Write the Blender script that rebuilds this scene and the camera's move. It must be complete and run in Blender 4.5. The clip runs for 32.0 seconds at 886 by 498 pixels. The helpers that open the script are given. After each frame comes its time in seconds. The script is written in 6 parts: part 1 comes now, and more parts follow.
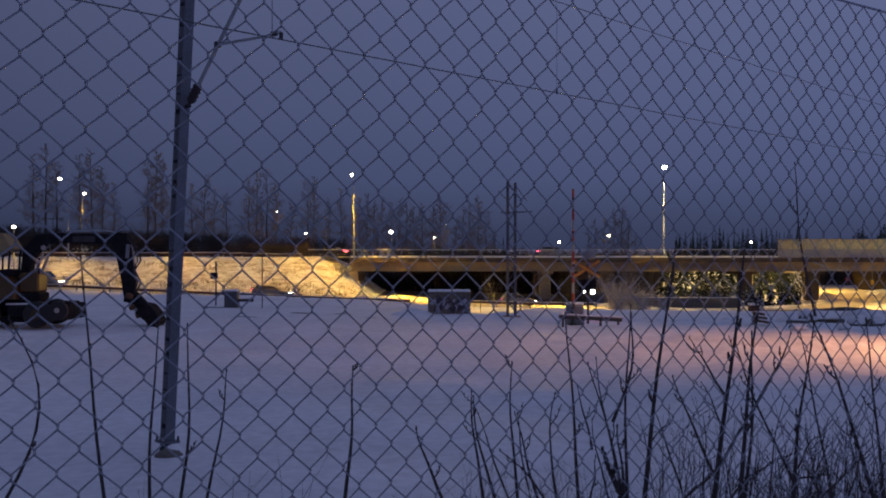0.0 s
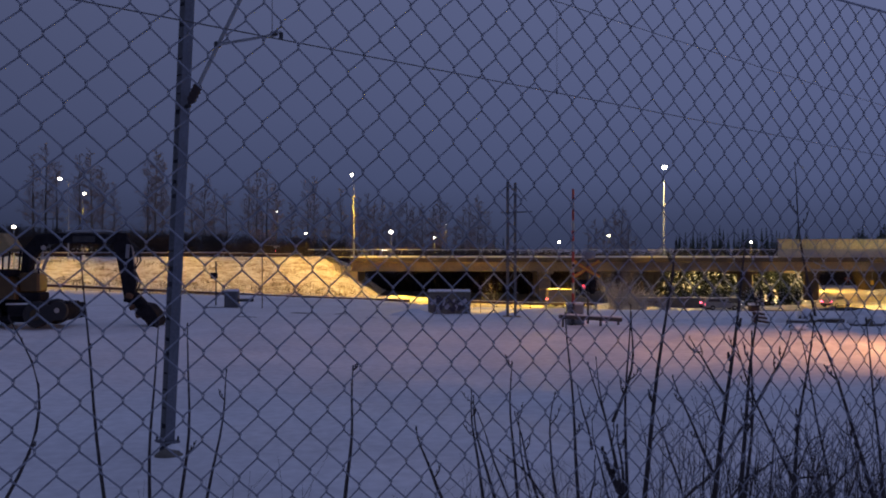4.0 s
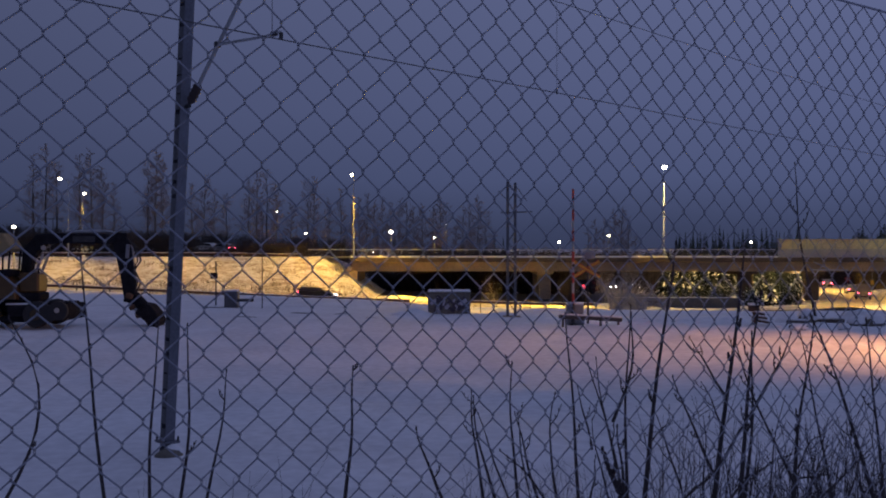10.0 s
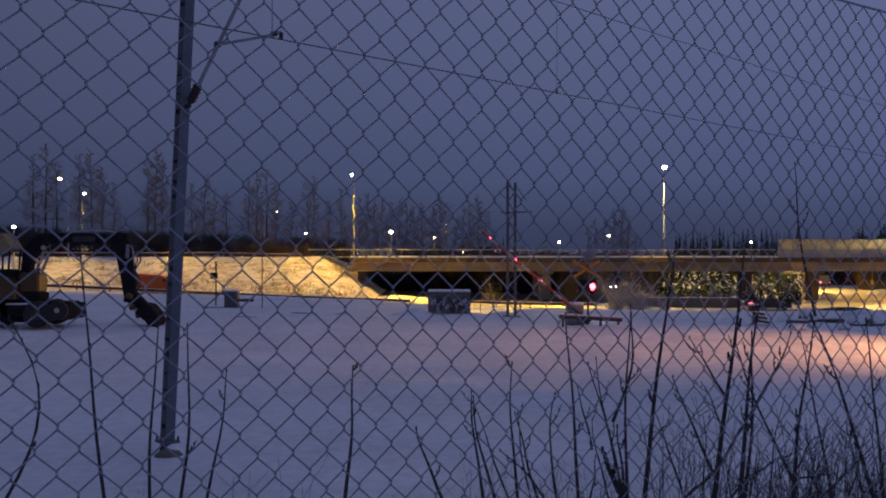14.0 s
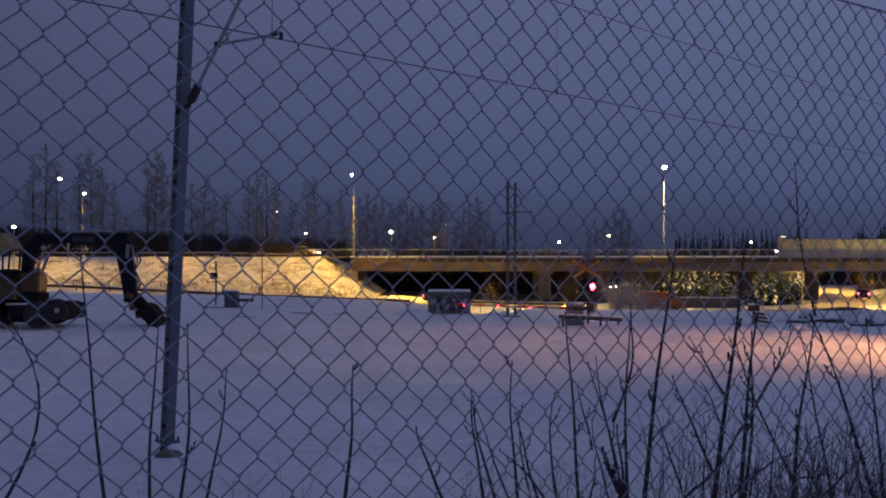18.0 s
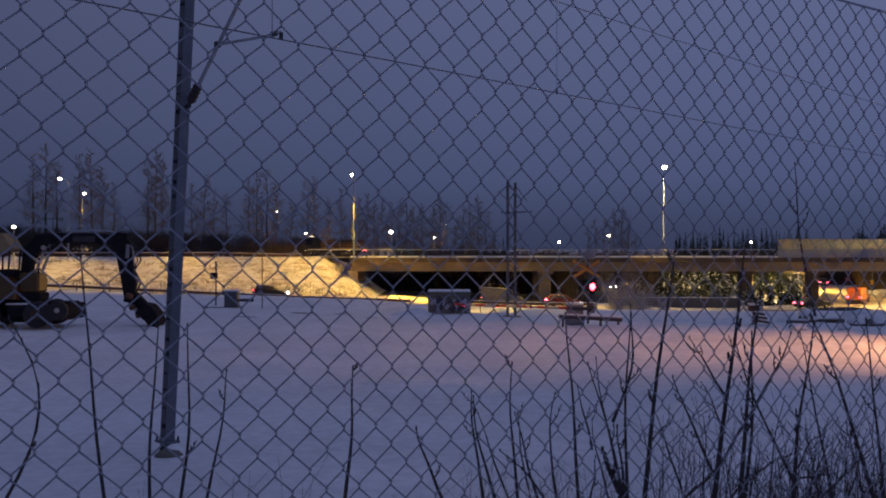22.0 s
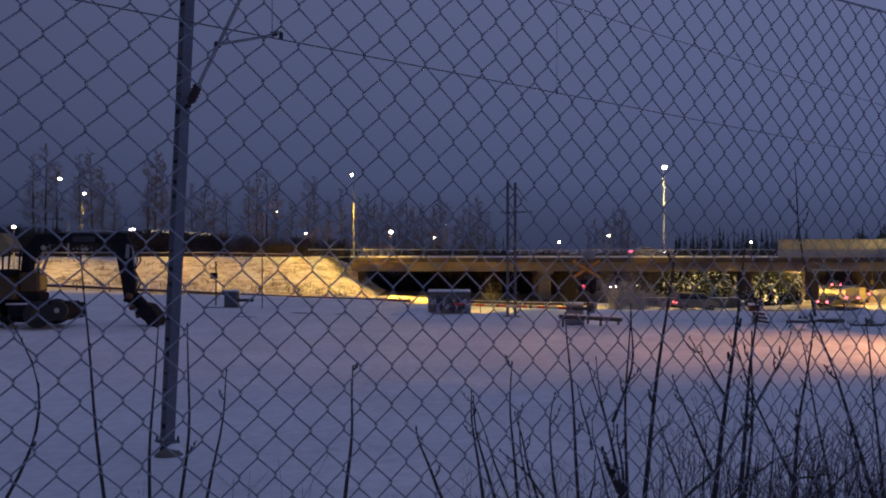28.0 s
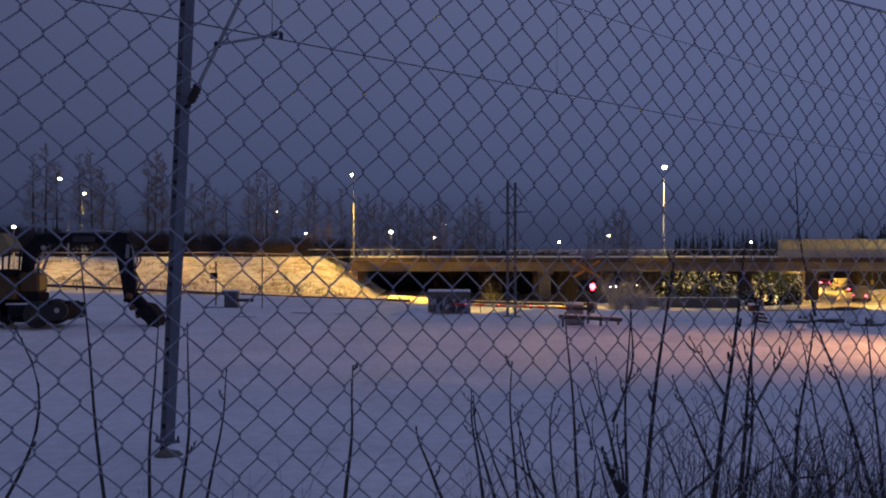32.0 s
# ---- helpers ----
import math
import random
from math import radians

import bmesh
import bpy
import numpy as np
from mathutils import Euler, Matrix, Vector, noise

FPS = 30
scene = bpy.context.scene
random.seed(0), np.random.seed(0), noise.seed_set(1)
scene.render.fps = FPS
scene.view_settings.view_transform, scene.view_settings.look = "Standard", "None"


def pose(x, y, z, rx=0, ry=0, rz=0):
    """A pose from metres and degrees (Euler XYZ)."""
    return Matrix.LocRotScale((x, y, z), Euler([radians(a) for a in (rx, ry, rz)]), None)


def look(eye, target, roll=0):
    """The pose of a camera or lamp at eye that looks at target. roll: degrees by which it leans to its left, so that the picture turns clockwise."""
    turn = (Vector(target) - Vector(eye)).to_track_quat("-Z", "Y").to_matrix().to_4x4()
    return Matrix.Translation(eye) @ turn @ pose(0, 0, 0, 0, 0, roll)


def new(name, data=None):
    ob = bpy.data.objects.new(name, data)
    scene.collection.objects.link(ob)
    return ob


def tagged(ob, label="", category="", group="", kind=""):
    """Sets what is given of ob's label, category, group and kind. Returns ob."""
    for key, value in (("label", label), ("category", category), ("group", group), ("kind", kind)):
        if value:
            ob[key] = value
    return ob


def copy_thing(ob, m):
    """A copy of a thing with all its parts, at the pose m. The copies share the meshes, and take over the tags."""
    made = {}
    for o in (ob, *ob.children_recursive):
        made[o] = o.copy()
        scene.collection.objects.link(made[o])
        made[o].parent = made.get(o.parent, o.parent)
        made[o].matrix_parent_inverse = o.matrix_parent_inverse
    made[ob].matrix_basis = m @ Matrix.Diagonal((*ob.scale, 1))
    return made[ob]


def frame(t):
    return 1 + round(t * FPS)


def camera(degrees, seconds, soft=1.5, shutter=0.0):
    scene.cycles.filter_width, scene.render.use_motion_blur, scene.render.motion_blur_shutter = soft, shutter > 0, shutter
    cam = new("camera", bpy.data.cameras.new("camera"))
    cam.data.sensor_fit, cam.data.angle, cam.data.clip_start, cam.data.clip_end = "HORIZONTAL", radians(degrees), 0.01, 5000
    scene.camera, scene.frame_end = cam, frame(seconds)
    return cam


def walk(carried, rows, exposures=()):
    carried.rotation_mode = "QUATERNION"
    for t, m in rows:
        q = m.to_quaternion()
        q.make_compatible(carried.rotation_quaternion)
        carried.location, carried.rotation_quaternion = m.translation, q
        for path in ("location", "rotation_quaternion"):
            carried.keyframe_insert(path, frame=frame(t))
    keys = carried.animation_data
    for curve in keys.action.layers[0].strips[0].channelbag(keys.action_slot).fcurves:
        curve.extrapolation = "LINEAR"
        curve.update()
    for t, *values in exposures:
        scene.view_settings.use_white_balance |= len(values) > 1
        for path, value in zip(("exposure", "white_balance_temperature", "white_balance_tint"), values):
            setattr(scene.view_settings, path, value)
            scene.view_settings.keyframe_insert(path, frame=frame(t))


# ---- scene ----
cam = camera(52, 32.0, soft=2.0, shutter=0.5)
EYE = look((0, 0, 3.3), (0, 100, 3.3))
walk(cam, [(0, EYE), (32.0, EYE)])

# ---- world: overcast winter dusk, darker towards the horizon ----
world = bpy.data.worlds.new("dusk")
scene.world = world
world.use_nodes = True
wn = world.node_tree
wn.nodes.clear()
w_tc = wn.nodes.new("ShaderNodeTexCoord")
w_sep = wn.nodes.new("ShaderNodeSeparateXYZ")
w_ramp = wn.nodes.new("ShaderNodeValToRGB")
w_noise = wn.nodes.new("ShaderNodeTexNoise")
w_add = wn.nodes.new("ShaderNodeMath")
w_mul = wn.nodes.new("ShaderNodeMath")
w_bg = wn.nodes.new("ShaderNodeBackground")
w_out = wn.nodes.new("ShaderNodeOutputWorld")
w_noise.inputs["Scale"].default_value = 3.0
w_mul.operation, w_mul.inputs[1].default_value = "MULTIPLY", 0.03
wn.links.new(w_tc.outputs["Generated"], w_sep.inputs[0])
wn.links.new(w_tc.outputs["Generated"], w_noise.inputs["Vector"])
wn.links.new(w_noise.outputs["Fac"], w_mul.inputs[0])
wn.links.new(w_sep.outputs["Z"], w_add.inputs[0])
wn.links.new(w_mul.outputs[0], w_add.inputs[1])
wn.links.new(w_add.outputs[0], w_ramp.inputs[0])
SKY = [(0.0, (0.028, 0.034, 0.070)), (0.035, (0.034, 0.043, 0.090)), (0.09, (0.056, 0.070, 0.146)), (0.16, (0.069, 0.084, 0.172)),
       (0.28, (0.083, 0.099, 0.196)), (1.0, (0.108, 0.127, 0.243))]
while len(w_ramp.color_ramp.elements) < len(SKY):
    w_ramp.color_ramp.elements.new(0.5)
for e, (p, c) in zip(w_ramp.color_ramp.elements, SKY):
    e.position, e.color = p, (*c, 1)
wn.links.new(w_ramp.outputs["Color"], w_bg.inputs["Color"])
# the last light lies to the east
w_side = wn.nodes.new("ShaderNodeMath")
w_side.operation, w_side.inputs[1].default_value, w_side.inputs[2].default_value = "MULTIPLY_ADD", 0.58, 1.115
wn.links.new(w_sep.outputs["X"], w_side.inputs[0])
wn.links.new(w_side.outputs[0], w_bg.inputs["Strength"])
wn.links.new(w_bg.outputs[0], w_out.inputs[0])

SODIUM = (1.0, 0.565, 0.055)
WARM = (1.0, 0.535, 0.045)


def lamp_light(name, at, power, colour, size=0.25, cone=140, aim=None, blend=0.5):
    """A cut-off lantern: it shines down in a wide cone."""
    at = Vector(at)
    data = bpy.data.lights.new(name, "SPOT")
    data.energy, data.color, data.shadow_soft_size = power, colour, size
    data.spot_size, data.spot_blend = radians(cone), blend
    ob = new(name, data)
    ob.matrix_basis = look(at, at + Vector((0.0, 0.001, -1.0)) if aim is None else aim)
    return ob


# ---- materials ----
def material(name, colour, rough=0.7, metal=0.0, vary=0.25, scale=3.0, fine=40.0, bump=0.2, dark=None, spec=None):
    """Two scales of noise over a base colour, with a fine relief."""
    m = bpy.data.materials.new(name)
    m.use_nodes = True
    nt = m.node_tree
    p = nt.nodes["Principled BSDF"]
    tc = nt.nodes.new("ShaderNodeTexCoord")
    info = nt.nodes.new("ShaderNodeObjectInfo")
    off = nt.nodes.new("ShaderNodeVectorMath")
    off.operation = "ADD"
    n1, n2 = nt.nodes.new("ShaderNodeTexNoise"), nt.nodes.new("ShaderNodeTexNoise")
    n1.inputs["Scale"].default_value, n1.inputs["Detail"].default_value = scale, 4
    n2.inputs["Scale"].default_value, n2.inputs["Detail"].default_value = fine, 3
    nt.links.new(tc.outputs["Object"], off.inputs[0])
    nt.links.new(info.outputs["Random"], off.inputs[1])
    nt.links.new(off.outputs[0], n1.inputs["Vector"])
    nt.links.new(off.outputs[0], n2.inputs["Vector"])
    add = nt.nodes.new("ShaderNodeMath")
    add.operation = "ADD"
    half = nt.nodes.new("ShaderNodeMath")
    half.operation, half.inputs[1].default_value = "MULTIPLY", 0.5
    nt.links.new(n1.outputs["Fac"], add.inputs[0])
    nt.links.new(n2.outputs["Fac"], add.inputs[1])
    nt.links.new(add.outputs[0], half.inputs[0])
    ramp = nt.nodes.new("ShaderNodeValToRGB")
    lo = dark or tuple(c * (1 - vary) for c in colour)
    hi = tuple(min(1.0, c * (1 + vary * 0.6)) for c in colour)
    ramp.color_ramp.elements[0].position, ramp.color_ramp.elements[0].color = 0.35, (*lo, 1)
    ramp.color_ramp.elements[1].position, ramp.color_ramp.elements[1].color = 0.65, (*hi, 1)
    nt.links.new(half.outputs[0], ramp.inputs[0])
    nt.links.new(ramp.outputs[0], p.inputs["Base Color"])
    p.inputs["Roughness"].default_value, p.inputs["Metallic"].default_value = rough, metal
    if spec is not None:
        p.inputs["Specular IOR Level"].default_value = spec
    if bump:
        b = nt.nodes.new("ShaderNodeBump")
        b.inputs["Strength"].default_value, b.inputs["Distance"].default_value = bump, 0.05
        nt.links.new(half.outputs[0], b.inputs["Height"])
        nt.links.new(b.outputs[0], p.inputs["Normal"])
    return m


def glow(name, colour, strength):
    m = bpy.data.materials.new(name)
    m.use_nodes = True
    p = m.node_tree.nodes["Principled BSDF"]
    p.inputs["Base Color"].default_value = (0.02, 0.02, 0.02, 1)
    p.inputs["Emission Color"].default_value = (*colour, 1)
    p.inputs["Emission Strength"].default_value = strength
    return m


def glass(name, tint):
    m = bpy.data.materials.new(name)
    m.use_nodes = True
    p = m.node_tree.nodes["Principled BSDF"]
    p.inputs["Base Color"].default_value = (*tint, 1)
    p.inputs["Roughness"].default_value = 0.06
    p.inputs["Specular IOR Level"].default_value = 0.8
    return m


SNOW = material("snow", (0.80, 0.805, 0.83), 0.75, vary=0.16, scale=0.35, fine=4.0, bump=0.55, spec=0.25)


def weedy(m):
    """Dead grass that shows through the snow of the slope and beyond, in streaks and patches."""
    nt = m.node_tree
    p, ramp_ = nt.nodes["Principled BSDF"], nt.nodes["Color Ramp"]
    tc, sep = nt.nodes.new("ShaderNodeTexCoord"), nt.nodes.new("ShaderNodeSeparateXYZ")
    streak = nt.nodes.new("ShaderNodeMapping")
    streak.inputs["Scale"].default_value = (0.55, 1.0, 2.6)
    nt.links.new(tc.outputs["Object"], sep.inputs[0])
    nt.links.new(tc.outputs["Object"], streak.inputs["Vector"])

    def noise(scale, detail, rough, lo_, hi_, vec):
        n, r = nt.nodes.new("ShaderNodeTexNoise"), nt.nodes.new("ShaderNodeMapRange")
        n.inputs["Scale"].default_value, n.inputs["Detail"].default_value, n.inputs["Roughness"].default_value = scale, detail, rough
        r.inputs["From Min"].default_value, r.inputs["From Max"].default_value = lo_, hi_
        nt.links.new(vec, n.inputs["Vector"])
        nt.links.new(n.outputs["Fac"], r.inputs["Value"])
        return r.outputs[0]

    def times(a, b):
        q = nt.nodes.new("ShaderNodeMath")
        q.operation = "MULTIPLY"
        nt.links.new(a, q.inputs[0])
        nt.links.new(b, q.inputs[1])
        return q.outputs[0]

    far = nt.nodes.new("ShaderNodeMapRange")
    far.inputs["From Min"].default_value, far.inputs["From Max"].default_value = 116.0, 119.5
    nt.links.new(sep.outputs["Y"], far.inputs["Value"])
    fine_ = noise(0.9, 9, 0.75, 0.42, 0.62, streak.outputs[0])
    patch = noise(0.16, 4, 0.6, 0.22, 0.52, tc.outputs["Object"])
    speck = noise(3.2, 5, 0.6, 0.3, 0.55, tc.outputs["Object"])
    fac = times(times(far.outputs[0], fine_), times(patch, speck))
    mix = nt.nodes.new("ShaderNodeMix")
    mix.data_type = "RGBA"
    nt.links.new(fac, mix.inputs["Factor"])
    nt.links.new(ramp_.outputs[0], mix.inputs["A"])
    mix.inputs["B"].default_value = (0.20, 0.13, 0.055, 1)
    nt.links.new(mix.outputs["Result"], p.inputs["Base Color"])


weedy(SNOW)
# dirt of the yard streaks; for the flyover heap the dark stands for shade
SHADED_DIRTY_SNOW = material("shaded_dirty_snow", (0.085, 0.085, 0.088), 0.85, vary=0.5, scale=0.5, fine=5.0, bump=0.5)
SNOW_ROAD = material("packed_snow", (0.44, 0.41, 0.37), 0.6, vary=0.3, scale=0.5, fine=5.0, bump=0.3)
SNOW_CAP = material("snow_cap", (0.82, 0.83, 0.86), 0.8, vary=0.08, scale=2.0, fine=15.0, bump=0.3)
ASPHALT = material("asphalt", (0.16, 0.15, 0.14), 0.7, vary=0.5, scale=0.4, fine=9.0, bump=0.2)
CONCRETE = material("concrete", (0.36, 0.278, 0.19), 0.85, vary=0.3, scale=0.5, fine=6.0, bump=0.25)
# the same concrete with shade put into its colour, for less lit parts
SHADED_CONCRETE = material("shaded_concrete", (0.11, 0.085, 0.058), 0.9, vary=0.35, scale=0.5, fine=6.0, bump=0.3)
DARK_CONCRETE = material("dark_concrete", (0.17, 0.155, 0.13), 0.9, vary=0.35, scale=0.6, fine=7.0, bump=0.3)
STEEL = material("galvanised_steel", (0.36, 0.37, 0.39), 0.5, 0.55, vary=0.25, scale=2.5, fine=30.0, bump=0.1)
MAST_SIDE = material("mast_side_steel", (0.12, 0.125, 0.14), 0.6, 0.3, vary=0.4, scale=1.5, fine=25.0, bump=0.15)
MAST = material("mast_steel", (0.155, 0.165, 0.20), 0.6, 0.3, vary=0.3, scale=2.0, fine=25.0, bump=0.15)
DARK_STEEL = material("dark_steel", (0.06, 0.06, 0.065), 0.55, 0.5, vary=0.4, scale=4.0, fine=30.0, bump=0.15)
RUST = material("rusty_steel", (0.13, 0.075, 0.045), 0.8, 0.2, vary=0.45, scale=3.0, fine=30.0, bump=0.3)
PARAPET = material("pale_parapet_steel", (0.36, 0.35, 0.36), 0.7, 0.0, vary=0.2, scale=0.8, fine=9.0, bump=0.1)
POLE_PAINT = material("pale_pole_paint", (0.30, 0.34, 0.44), 0.55, 0.0, vary=0.15, scale=2.0, fine=25.0, bump=0.05)
WIRE = material("fence_wire", (0.292, 0.306, 0.36), 0.7, 0.1, vary=0.3, scale=20.0, fine=150.0, bump=0.05)
CABLE = material("copper_cable", (0.05, 0.05, 0.055), 0.5, 0.4, vary=0.2, scale=5.0, fine=60.0, bump=0.05)
PORCELAIN = material("brown_porcelain", (0.03, 0.017, 0.018), 0.6, vary=0.2, scale=10.0, fine=60.0, bump=0.02)
YELLOW = material("machine_yellow", (0.09, 0.05, 0.014), 0.5, vary=0.35, scale=2.0, fine=22.0, bump=0.1)
BLACK_PAINT = material("machine_black", (0.020, 0.020, 0.025), 0.9, vary=0.5, scale=3.0, fine=25.0, bump=0.1, spec=0.06)
RUBBER = material("rubber", (0.03, 0.03, 0.034), 0.85, vary=0.3, scale=5.0, fine=40.0, bump=0.3)
PLASTIC_GREY = material("grey_cabinet_paint", (0.23, 0.24, 0.26), 0.6, vary=0.25, scale=1.5, fine=18.0, bump=0.1)
GRAFFITI = material("graffiti_paint", (0.06, 0.05, 0.075), 0.6, vary=0.5, scale=3.0, fine=15.0, bump=0.05)
GRAFFITI_PALE = material("pale_graffiti_paint", (0.42, 0.40, 0.46), 0.6, vary=0.3, scale=3.0, fine=15.0, bump=0.05)
RED_PAINT = material("red_paint", (0.42, 0.045, 0.03), 0.5, vary=0.25, scale=4.0, fine=30.0, bump=0.05)
WHITE_PAINT = material("white_paint", (0.40, 0.38, 0.35), 0.5, vary=0.2, scale=4.0, fine=30.0, bump=0.05)
SIGN_YELLOW = material("sign_yellow", (0.62, 0.36, 0.04), 0.45, vary=0.2, scale=4.0, fine=30.0, bump=0.05)
BARK = material("bark", (0.055, 0.042, 0.035), 0.9, vary=0.4, scale=6.0, fine=50.0, bump=0.4)
BIRCH = material("birch_bark", (0.21, 0.17, 0.13), 0.85, vary=0.5, scale=2.5, fine=18.0, bump=0.3)
TWIG = material("twig", (0.32, 0.215, 0.165), 0.9, vary=0.35, scale=4.0, fine=40.0, bump=0.2)
STEM = material("shrub_stem", (0.052, 0.042, 0.045), 0.8, vary=0.4, scale=8.0, fine=90.0, bump=0.3)
NEEDLE = material("spruce_needles", (0.028, 0.045, 0.022), 0.8, vary=0.45, scale=1.5, fine=12.0, bump=0.3)
NEEDLE_SNOW = material("frosted_needles", (0.035, 0.045, 0.026), 0.8, vary=0.5, scale=1.5, fine=12.0, bump=0.3)
EARTH = material("frozen_earth", (0.05, 0.042, 0.035), 0.95, vary=0.4, scale=0.4, fine=5.0, bump=0.4)
DRY_GRASS = material("dry_grass", (0.105, 0.075, 0.038), 0.9, vary=0.4, scale=3.0, fine=30.0, bump=0.2)
FROST = material("frosted_twig", (0.40, 0.39, 0.41), 0.9, vary=0.3, scale=4.0, fine=40.0, bump=0.2)
WOOD = material("grey_timber", (0.12, 0.095, 0.075), 0.85, vary=0.35, scale=2.0, fine=30.0, bump=0.3)
LOG = material("cut_logs", (0.20, 0.115, 0.06), 0.85, vary=0.4, scale=1.5, fine=20.0, bump=0.3)
PANEL = material("frosted_noise_panel", (0.56, 0.52, 0.40), 0.35, vary=0.4, scale=1.2, fine=9.0, bump=0.08)


def frosted(m, share):
    """Light from behind shines through."""
    nt = m.node_tree
    p, out_ = nt.nodes["Principled BSDF"], nt.nodes["Material Output"]
    tr, mix = nt.nodes.new("ShaderNodeBsdfTranslucent"), nt.nodes.new("ShaderNodeMixShader")
    nt.links.new(nt.nodes["Color Ramp"].outputs[0], tr.inputs["Color"])
    mix.inputs[0].default_value = share
    nt.links.new(p.outputs[0], mix.inputs[1])
    nt.links.new(tr.outputs[0], mix.inputs[2])
    nt.links.new(mix.outputs[0], out_.inputs["Surface"])


frosted(PANEL, 0.6)
WINDOW = glass("car_glass", (0.012, 0.013, 0.016))
CHROME = material("rim_alloy", (0.45, 0.45, 0.46), 0.35, 0.8, vary=0.15, scale=6.0, fine=40.0, bump=0.02)
LAMP_GLOW = glow("street_lamp_glow", (1.0, 0.84, 0.62), 16.0)
LAMP_GLOW_BIG = glow("floodlight_glow", (1.0, 0.88, 0.72), 28.0)
HEAD_GLOW = glow("headlight_glow", (1.0, 0.93, 0.82), 30.0)
TAIL_GLOW = glow("taillight_glow", (1.0, 0.07, 0.14), 14.0)
BRAKE_GLOW = glow("brake_light_glow", (1.0, 0.08, 0.14), 22.0)
RED_GLOW = glow("red_signal_glow", (1.0, 0.035, 0.06), 26.0)
RED_GLOW_DIM = glow("red_signal_glow_averted", (1.0, 0.07, 0.12), 2.2)
WHITE_GLOW = glow("white_signal_glow", (1.0, 0.97, 0.9), 40.0)
ARM_GLOW = glow("barrier_lamp_glow", (1.0, 0.06, 0.12), 7.0)
MARKER_GLOW = glow("marker_light_glow", (1.0, 0.82, 0.6), 1.6)


# ---- building helpers ----
class Shape:
    """Gathers vertices and faces for one mesh."""

    def __init__(self):
        self.v, self.f = [], []

    def add(self, vs, fs, m=None):
        k = len(self.v)
        self.v += [tuple(m @ Vector(p)) for p in vs] if m else [tuple(p) for p in vs]
        self.f += [tuple(i + k for i in f) for f in fs]
        return self

    def box(self, c, size, rx=0, ry=0, rz=0, bev=0.0):
        m = pose(*c, rx, ry, rz)
        x, y, z = (s / 2 for s in size)
        b = min(bev, x * 0.9, y * 0.9, z * 0.9)
        if b <= 0:
            vs = [(i * x, j * y, k * z) for i in (-1, 1) for j in (-1, 1) for k in (-1, 1)]
            return self.add(vs, [(0, 1, 3, 2), (4, 6, 7, 5), (0, 4, 5, 1), (2, 3, 7, 6), (0, 2, 6, 4), (1, 5, 7, 3)], m)
        vs = []
        for i in (-1, 1):
            for j in (-1, 1):
                for k in (-1, 1):
                    vs += [(i * x, j * (y - b), k * (z - b)), (i * (x - b), j * y, k * (z - b)), (i * (x - b), j * (y - b), k * z)]

        def n(i, j, k, a):
            return (((i > 0) * 4 + (j > 0) * 2 + (k > 0)) * 3) + a
        fs = []
        for s in (-1, 1):
            fs += [[n(s, -1, -1, 0), n(s, 1, -1, 0), n(s, 1, 1, 0), n(s, -1, 1, 0)],
                   [n(-1, s, -1, 1), n(1, s, -1, 1), n(1, s, 1, 1), n(-1, s, 1, 1)],
                   [n(-1, -1, s, 2), n(1, -1, s, 2), n(1, 1, s, 2), n(-1, 1, s, 2)]]
            for q in (-1, 1):
                fs += [[n(s, q, -1, 0), n(s, q, 1, 0), n(s, q, 1, 1), n(s, q, -1, 1)],
                       [n(s, -1, q, 0), n(s, 1, q, 0), n(s, 1, q, 2), n(s, -1, q, 2)],
                       [n(-1, s, q, 1), n(1, s, q, 1), n(1, s, q, 2), n(-1, s, q, 2)]]
                for r in (-1, 1):
                    fs.append([n(s, q, r, 0), n(s, q, r, 1), n(s, q, r, 2)])
        return self.add(vs, fs, m)

    def tube(self, pts, radii, n=8, caps=True):
        pts = [Vector(p) for p in pts]
        if not isinstance(radii, (list, tuple)):
            radii = [radii] * len(pts)
        k = len(self.v)
        for i, p in enumerate(pts):
            d = (pts[min(i + 1, len(pts) - 1)] - pts[max(i - 1, 0)]).normalized()
            a = d.cross(Vector((0, 0, 1)) if abs(d.z) < 0.95 else Vector((0, 1, 0))).normalized()
            b = d.cross(a)
            for j in range(n):
                t = 2 * math.pi * j / n
                self.v.append(tuple(p + (a * math.cos(t) + b * math.sin(t)) * radii[i]))
        for i in range(len(pts) - 1):
            for j in range(n):
                a0, a1 = k + i * n + j, k + i * n + (j + 1) % n
                self.f.append((a0, a1, a1 + n, a0 + n))
        if caps:
            self.f.append(tuple(k + j for j in range(n))[::-1])
            self.f.append(tuple(k + (len(pts) - 1) * n + j for j in range(n)))
        return self

    def prism(self, profile, y0, y1, inset=0.0, m=None):
        """A side profile of (x, z) points between two widths, with drawn-in flanks."""
        n = len(profile)
        cx, cz = sum(p[0] for p in profile) / n, sum(p[1] for p in profile) / n
        vs = []
        rings = [(y0, inset), (y0 + inset, 0), (y1 - inset, 0), (y1, inset)] if inset else [(y0, 0), (y1, 0)]
        for y, s in rings:
            for x, z in profile:
                dx, dz = x - cx, z - cz
                d = max(0.001, math.hypot(dx, dz))
                vs.append((x - dx / d * s, y, z - dz / d * s))
        fs = [tuple(range(n)), tuple((len(rings) - 1) * n + i for i in range(n))[::-1]]
        for r in range(len(rings) - 1):
            fs += [(r * n + i, (r + 1) * n + i, (r + 1) * n + (i + 1) % n, r * n + (i + 1) % n) for i in range(n)]
        return self.add(vs, fs, m)

